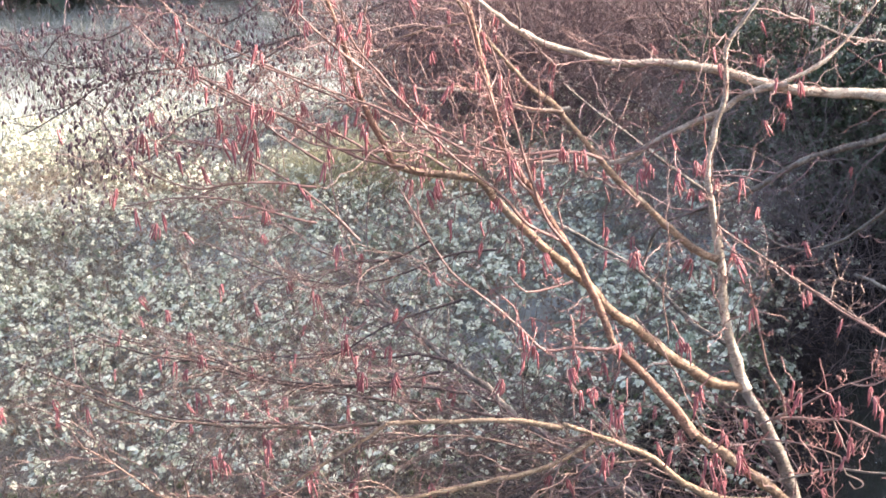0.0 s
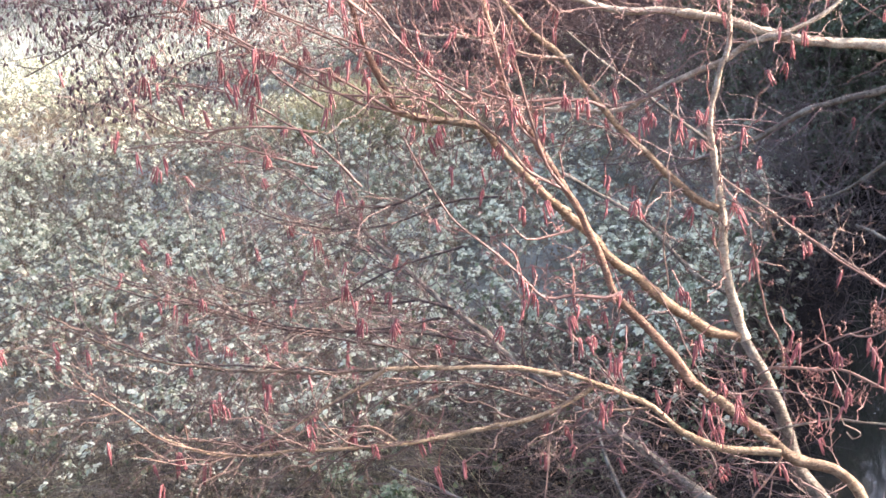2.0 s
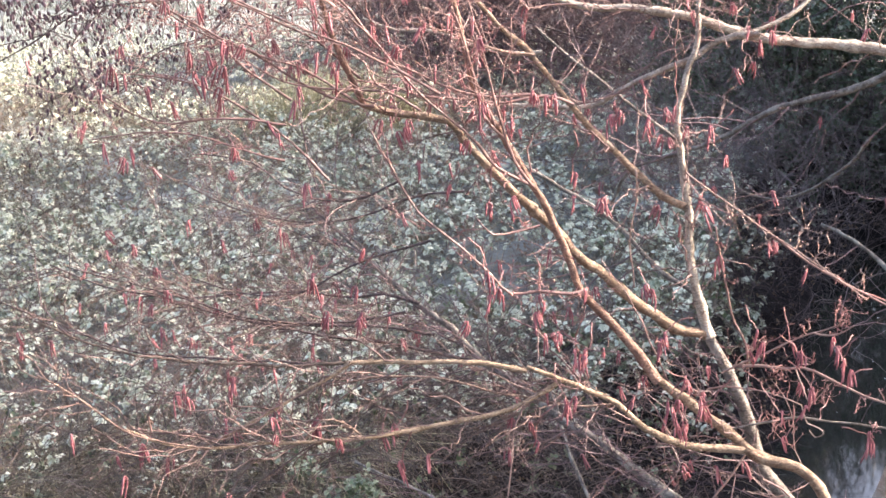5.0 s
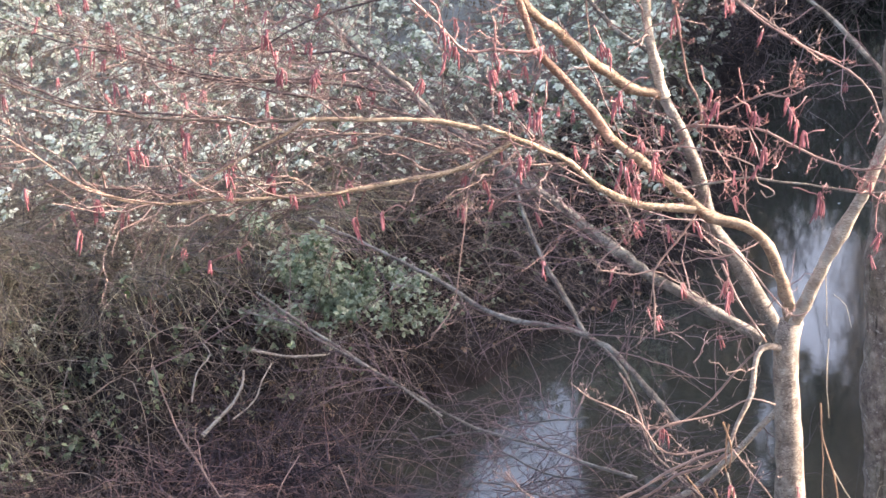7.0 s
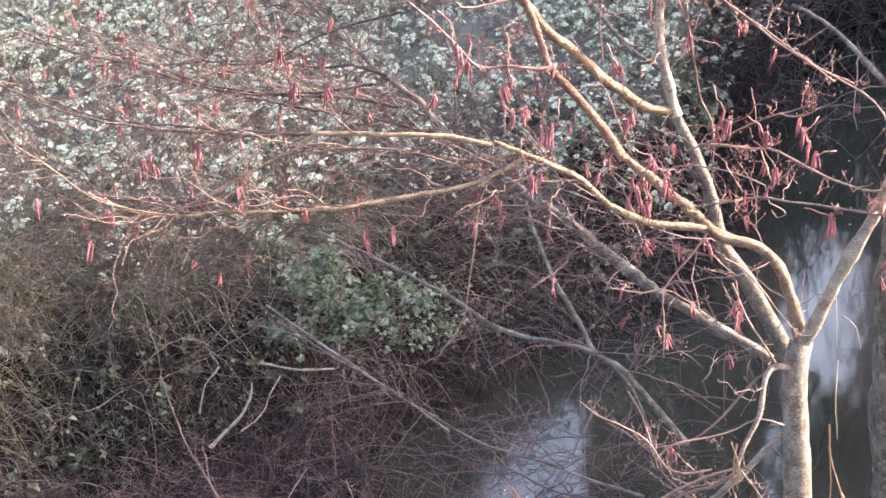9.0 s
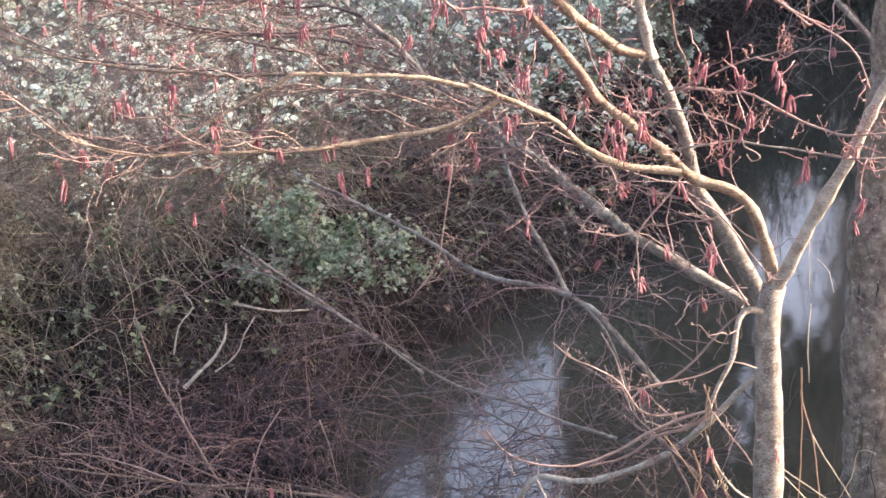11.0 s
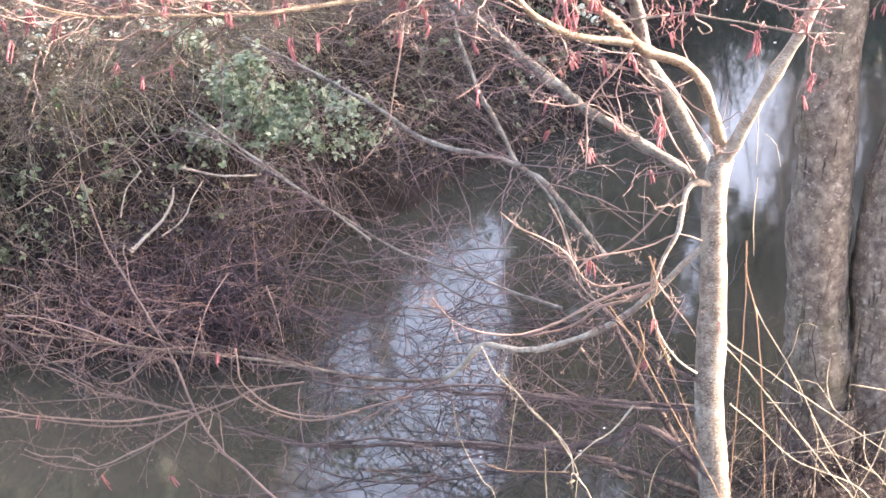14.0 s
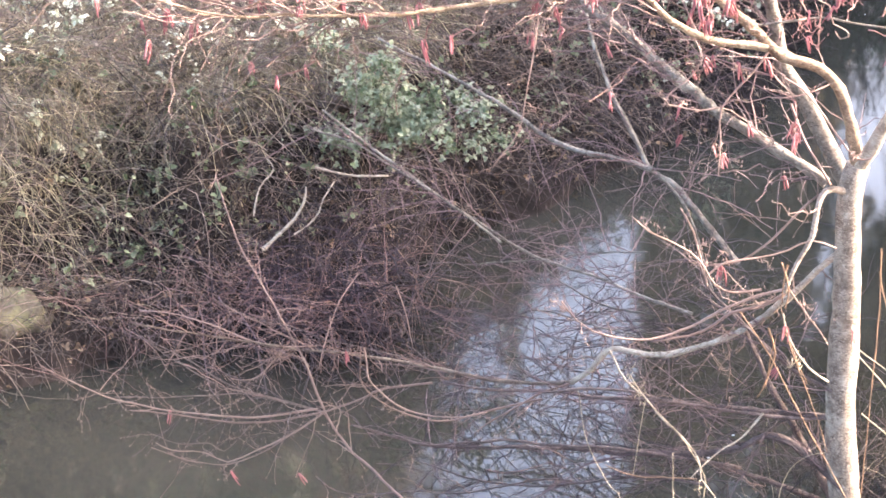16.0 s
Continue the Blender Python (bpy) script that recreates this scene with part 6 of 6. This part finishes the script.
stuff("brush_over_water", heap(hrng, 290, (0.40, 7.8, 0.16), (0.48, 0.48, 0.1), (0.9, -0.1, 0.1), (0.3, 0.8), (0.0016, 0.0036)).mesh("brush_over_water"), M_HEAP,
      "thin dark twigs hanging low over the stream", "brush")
stuff("red_brush", heap(hrng, 260, (-1.15, 8.0, 0.28), (0.5, 0.22, 0.15), (0.8, -0.2, -0.1), (0.2, 0.6), (0.0012, 0.0026)).mesh("red_brush"), M_TWIG,
      "reddish young twigs rising from the brush", "brush")


# shade at the alder's foot is put into these stems' colour
stuff("foot_brush", heap(hrng, 620, (1.70, 6.45, 0.14), (0.36, 0.2, 0.16), (0.1, -0.2, 0.9), (0.2, 0.7), (0.0012, 0.003)).mesh("foot_brush"), M_SHADETWIG,
      "bare stems crowded round the alder's foot, darkened for the shade there", "brush")
stuff("foot_straw", heap(hrng, 45, (1.65, 6.35, 0.1), (0.32, 0.14, 0.1), (0.3, -0.1, 1.0), (0.3, 1.0), (0.0008, 0.0018), 0.12).mesh("foot_straw"), M_STRAW,
      "dry straw and stalks round the alder's foot", "straw")


def tussock(rng, place, size, blades, material, droop=0.7):
    v = [tuft(rng, blades, 1.0, 0.007, droop + 0.05, droop)]
    t = turns(rng, 1, 0.2, (size, size))
    me = scatter("grass_tussock", v, np.zeros(1, int), t, np.zeros((1, 3)))
    ob = part("grass_tussock", me, material)
    ob.location = place
    return tagged(ob, "tussock of straw-coloured grass hanging over the bank", "grass", "tussocks on the bank")


for x, y, s in ((-1.2, 9.3, 0.42), (-1.0, 9.35, 0.4), (-1.6, 9.2, 0.42), (-1.4, 9.05, 0.36), (-2.25, 8.75, 0.36), (-2.6, 8.7, 0.36), (-1.9, 9.25, 0.4), (-0.2, 9.95, 0.3)):
    tussock(hrng, (x, y, float(height(x, y)) - 0.02), s, 150, M_STRAW if hrng.random() < 0.2 else M_OLIVE)


def bush(rng, name, lobes, count, size, material, label, stems=60, stem_material=None, category="shrub", group=""):
    """A rounded, uneven shrub: leaves on the shells of its lobes and stems within."""
    top = empty(name, (0, 0, 0), label, category, group)
    place = []
    for (cx, cy, cz), (rx, ry, rz), share in lobes:
        d = rng.normal(0, 1, (int(count * share), 3))
        d /= np.linalg.norm(d, axis=1, keepdims=True)
        lump = 1 + 0.22 * np.sin(d[:, 0] * 7 + cx) * np.sin(d[:, 1] * 6 + cy) + 0.15 * np.sin(d[:, 2] * 11 + cz)
        place.append(np.array([cx, cy, cz]) + d * np.array([rx, ry, rz]) * (lump * rng.uniform(0.55, 1.05, len(d)) ** 0.5)[:, None])
    place = np.concatenate(place)
    place = place[place[:, 2] > 0.05]
    n = len(place)
    part("foliage", scatter("foliage", FAR_SPRAYS, rng.integers(0, 3, n), turns(rng, n, 0.9, size), place), material, top)
    bag = Bag()
    for _ in range(stems):
        (cx, cy, cz), (rx, ry, rz), _ = lobes[rng.integers(0, len(lobes))]
        q = np.array([cx + rng.normal(0, rx * 0.4), cy + rng.normal(0, ry * 0.4), 0.0])
        q[2] = float(height(q[0], q[1]))
        line = shoot(rng, q, rng.normal(0, 0.35, 3) + (0, 0, 1), (cz + rz) * rng.uniform(0.7, 1.1), 0.0, 0.12, 8)
        bag.tube(line, np.linspace(0.02, 0.004, 9), 5, False)
    part("stem_frame", bag.mesh("stem_frame"), stem_material or M_DARK, top)
    return top


brng = np.random.default_rng(29)
bush(brng, "ivy_bush", [((2.6, 19.6, 1.6), (0.8, 0.8, 1.4), 0.14), ((3.3, 19.0, 1.3), (1.0, 0.8, 1.2), 0.22), ((4.8, 20.4, 1.7), (1.5, 1.0, 1.5), 0.38), ((6.9, 22.0, 2.0), (2.0, 1.3, 1.7), 0.4)], 14500,
     (0.035, 0.065), M_IVY, "dark evergreen ivy growing over a bank-side shrub")


def thicket(rng, count, x, y, rise, length, radius, name, label, material):
    bag = Bag()
    for _ in range(count):
        q = np.array([rng.uniform(*x), rng.uniform(*y), 0.0])
        q[2] = max(0.0, float(height(q[0], q[1])))
        way = rng.normal(0, 0.55, 3) + (0, -0.1, rise)
        line = shoot(rng, q + (0, 0, rng.uniform(0, 1.3)), way, rng.uniform(*length), 0.06, 0.2, 8)
        r = rng.uniform(*radius)
        bag.tube(line, np.linspace(r, r * 0.4, 9), 3, False)
        for _ in range(3):
            j = rng.integers(2, 8)
            sub = shoot(rng, line[j], line[j] - line[j - 1] + rng.normal(0, 0.12, 3), rng.uniform(0.2, 0.7), 0.03, 0.2, 5)
            bag.tube(sub, np.linspace(r * 0.5, r * 0.25, 6), 3, False)
    return stuff(name, bag.mesh(name), material, label, "thicket")


thicket(brng, 3500, (-1.2, 3.4), (20.3, 24.4), 0.9, (0.8, 2.5), (0.0025, 0.007), "thorn_thicket", "brown leafless thorn thicket behind the frosted nettles", M_BRUSH)
thicket(brng, 520, (2.5, 5.2), (16.9, 19.4), 0.5, (0.5, 1.5), (0.002, 0.006), "bank_thicket", "bare brown thicket on the shaded bank above the water", M_THORN)
thicket(brng, 460, (1.05, 2.9), (14.0, 18.0), 0.5, (0.3, 0.95), (0.002, 0.005), "edge_thicket", "brown leafless stems between the nettles and the water", M_THORN)
thicket(brng, 1500, (-26, 1.5), (43, 48), 0.9, (1.2, 3.2), (0.008, 0.02), "far_thicket", "low leafless scrub along the meadow's far edge", M_BROWN)
# Added out of view: lobes block the sun from the bank and old stems.
bush(brng, "hedge", [((7.6, 9.0, 2.6), (1.1, 0.85, 2.9), 0.2), ((7.6, 10.4, 3.5), (1.2, 1.3, 4.1), 0.2), ((7.7, 12.5, 3.6), (1.3, 1.7, 4.3), 0.2), ((7.9, 14.7, 3.6), (1.3, 1.8, 4.3), 0.2),
                     ((8.1, 16.9, 4.2), (1.3, 1.8, 4.9), 0.24), ((8.4, 18.9, 4.2), (1.3, 1.6, 4.9), 0.24), ((8.5, 20.3, 4.0), (1.2, 0.9, 4.6), 0.18)], 21000, (0.12, 0.24), M_IVY,
     "unseen evergreen hedge added to shade the far bank")


# ---- bare trees beyond the meadow ----
def bare_tree(rng, tall):
    top = empty("bare_tree", (0, 0, 0), "tall leafless tree at the meadow's edge", "tree", "trees beyond the meadow")
    trunk = shoot(rng, (0, 0, -0.2), (0, 0, 1), tall * 0.75, 0, 0.05, 12)
    bag = Bag()
    bag.tube(trunk, np.linspace(tall * 0.022, tall * 0.006, 13), 10)
    part("trunk", bag.mesh("trunk"), M_GREY, top)
    crown = Bag()
    for _ in range(46):
        i = rng.integers(3, 13)
        a = rng.uniform(0, 6.3)
        l = tall * rng.uniform(0.18, 0.42)
        b = shoot(rng, trunk[i], (math.cos(a), math.sin(a), rng.uniform(0.3, 1.1)), l, -0.03, 0.1, 7)
        crown.tube(b, np.linspace(tall * 0.006, tall * 0.002, 8), 5, False)
        for _ in range(12):
            j = rng.integers(2, 8)
            s = shoot(rng, b[j], (b[j] - b[j - 1]) / l * 7 + rng.normal(0, 0.6, 3), l * rng.uniform(0.2, 0.5), 0.0, 0.15, 5)
            crown.tube(s, np.linspace(tall * 0.0018, tall * 0.001, 6), 3, False)
            for _ in range(7):
                k = rng.integers(1, 6)
                u = shoot(rng, s[k], s[k] - s[k - 1] + rng.normal(0, 0.25, 3), l * rng.uniform(0.1, 0.25), 0.02, 0.2, 3)
                crown.tube(u, np.linspace(tall * 0.0012, tall * 0.0007, 4), 3, False)
    part("crown", crown.mesh("crown"), M_BROWN, top, "dense crown of bare brown branches")
    return top


trng = np.random.default_rng(41)
kinds = [bare_tree(trng, 17.0), bare_tree(trng, 17.0)]
spots = [(-11, 52, 2.1), (-8.6, 50, 2.1), (-6.2, 53, 2.2), (-5.0, 51, 2.1), (11.3, 45, 1.6), (11.8, 41, 1.3), (12.4, 37, 1.2), (14.2, 38, 1.4),
         (15.5, 39, 1.3), (-14.5, 51, 1.8), (-18.5, 52, 1.7), (-23, 53, 1.6), (-7.5, 60, 1.9), (-9.5, 61, 1.9), (-13, 61, 1.9), (19.5, 41, 1.3), (-9.0, 23, 1.2)]
for k, (x, y, s) in enumerate(spots):
    ob = kinds[k] if k < 2 else copy_thing(kinds[k % 2], Matrix())
    ob.matrix_basis = Matrix.LocRotScale(Vector((x, y, float(height(x, y)))), Euler((0, 0, trng.uniform(0, 6.3))), Vector((s * 0.34, s * 0.34, s)))

for centre, radii, count, size, material in (
        ((-1.9, 46.5, 7.5), (1.0, 1.0, 9.8), 1350, 0.4, M_FARLEAF), ((-0.1, 46, 8.5), (0.85, 0.9, 11), 1700, 0.4, M_FARLEAF), ((1.6, 46, 5.2), (1.1, 1.0, 6.6), 1700, 0.4, M_FARLEAF),
        ((3.2, 46, 5.2), (1.1, 1.0, 6.6), 1700, 0.4, M_FARLEAF), ((4.15, 46, 14), (0.42, 0.5, 17), 1350, 0.4, M_FARLEAF), ((5.8, 46.5, 12), (1.5, 1.2, 14), 2400, 0.4, M_FARLEAF),
        ((7.5, 46.5, 11), (0.8, 1.2, 14), 1300, 0.4, M_FARLEAF), ((9.9, 46, 25), (2.2, 1.5, 7), 2800, 0.42, M_FARLEAF), ((12.6, 47, 26), (1.8, 1.5, 7), 2000, 0.42, M_FARLEAF),
        ((-11.5, 47, 14), (3.0, 2.0, 15.5), 6000, 0.8, M_IVY), ((-7.6, 48, 13), (2.0, 2.0, 14), 4600, 0.8, M_IVY)):
    bush(brng, "ivy_clad_tree", [(centre, radii, 1.0)], count, (size * 0.75, size * 1.25), material, "tall tree wrapped in ivy beyond the thicket", 4, category="tree", group="ivy-clad trees beyond the meadow")

# ---- single nettles and bramble canes along the lip of the bank ----
def nettle(rng):
    """One nettle: a square stem, pairs of leaves up it and a frosted top."""
    top = empty("nettle", (0, 0, 0), "single nettle with frosted drooping leaves on the bank", "nettle", "nettles on the lip of the bank")
    stem = shoot(rng, (0, 0, -0.03), (rng.normal(0, 0.2), rng.normal(0, 0.2) - 0.1, 1), rng.uniform(0.25, 0.42), 0.02, 0.08, 6)
    bag = Bag()
    bag.tube(stem, np.linspace(0.0028, 0.0014, 7), 4)
    part("stem", bag.mesh("stem"), M_GRASS, top)
    v, f, rim = leaf_shape()
    for k in range(10):
        a = k * 1.571 + (k // 2) * 0.8 + rng.normal(0, 0.25)
        s = rng.uniform(0.022, 0.038) * (1 - 0.04 * k)
        at = stem[min(6, 2 + k // 2)]
        me = scatter("leaf", [(v, f, rim)], np.zeros(1, int), (np.array(Matrix.Rotation(a, 3, "Z") @ Matrix.Rotation(rng.normal(-0.25, 0.35), 3, "X")) * s)[None], at[None])
        part("leaf", me, M_NETTLE, top)
    return top


def cane(rng):
    """One arching bramble cane with a few leaves left on it."""
    top = empty("bramble_cane", (0, 0, 0), "arching bramble cane with a few frosted green leaves", "bramble", "bramble canes on the bank")
    line = shoot(rng, (0, 0, -0.03), (rng.normal(0, 0.5), -0.7, 0.9), rng.uniform(0.6, 1.1), 0.22, 0.09, 12)
    bag = Bag()
    bag.tube(line, np.linspace(0.0036, 0.0014, 13), 5)
    part("stem", bag.mesh("stem"), M_BROWN, top)
    v, f, rim = leaf_shape()
    for k in range(8):
        me = scatter("leaf", [(v, f, rim)], np.zeros(1, int), turns(rng, 1, 0.5, (0.02, 0.038)), line[rng.integers(3, 13)][None])
        part("leaf", me, M_BRAMBLE, top)
    return top


lrng = np.random.default_rng(57)
for make, count, inland, size in ((nettle, 110, (0.65, 1.7), (0.8, 1.25)), (cane, 45, (0.45, 1.2), (0.7, 1.2))):
    first = [make(lrng) for _ in range(4)]
    places = on_bank(lrng, count * 6, (-2.6, 2.2), (8.0, 13.5), inland)[:count]
    for k, q in enumerate(places):
        ob = first[k] if k < 4 else copy_thing(first[k % 4], Matrix())
        ob.matrix_basis = Matrix.LocRotScale(Vector(q), Euler((0, 0, lrng.normal(0, 0.6))), Vector([lrng.uniform(*size)] * 3))

# ---- mossy stone on the mud shelf ----
def stone(rng, place, size):
    bm = bmesh.new()
    bmesh.ops.create_icosphere(bm, subdivisions=4, radius=1.0)
    for v in bm.verts:
        c = v.co.copy()
        k = 1 + 0.35 * noise.noise(c * 1.3 + Vector(place)) + 0.10 * noise.noise(c * 4.0)
        v.co = Vector((c.x * size[0], c.y * size[1], c.z * size[2])) * k
    me = bpy.data.meshes.new("mossy_stone")
    bm.to_mesh(me)
    bm.free()
    me.polygons.foreach_set("use_smooth", [True] * len(me.polygons))
    m = Mat("mossy_stone", 0.9, 0.2)
    col = m.ramp(m.noise(9, 6, rough=0.65), (0.35, (0.07, 0.06, 0.045)), (0.5, (0.16, 0.14, 0.10)), (0.68, (0.20, 0.19, 0.10)))
    ob = part("mossy_stone", me, m.done(col, m.noise(30, 6), 0.9, 0.02))
    ob.location = place
    return tagged(ob, "rounded stone with yellowish moss on the muddy shelf", "stone")


stone(trng, (-2.42, 8.05, 0.2), (0.24, 0.17, 0.13))

# ---- foam flecks on the water ----
fleck = bpy.data.meshes.new("foam_fleck")
bm = bmesh.new()
bmesh.ops.create_circle(bm, cap_ends=True, segments=9, radius=0.011)
for v in bm.verts:
    v.co.x *= 1.0 + 0.3 * math.sin(v.index * 2.1)
top = bmesh.ops.extrude_face_region(bm, geom=bm.faces[:])
bmesh.ops.translate(bm, vec=(0, 0, 0.003), verts=[v for v in top["geom"] if isinstance(v, bmesh.types.BMVert)])
bm.to_mesh(fleck)
bm.free()
foam = Mat("foam", 0.6, 0.3)
fleck.materials.append(foam.done(foam.ramp(foam.noise(90, 2), (0.3, (0.6, 0.6, 0.58)), (0.7, (0.85, 0.85, 0.84)))))
for k in range(26):
    x = trng.uniform(0.3, 1.25) if k < 9 else trng.uniform(2.4, 4.2)
    y = trng.uniform(6.7, 7.6) if k < 9 else trng.uniform(12.5, 17.5)
    far, near = shore(x, y)
    if far < -0.15 and near < -0.15:
        ob = new("foam_fleck", fleck)
        ob.location, ob.rotation_euler, ob.scale = (x, y, 0.001), (0, 0, trng.uniform(0, 6)), [trng.uniform(0.35, 0.85)] * 3
        tagged(ob, "small white foam fleck floating on the stream", "foam", "foam flecks")
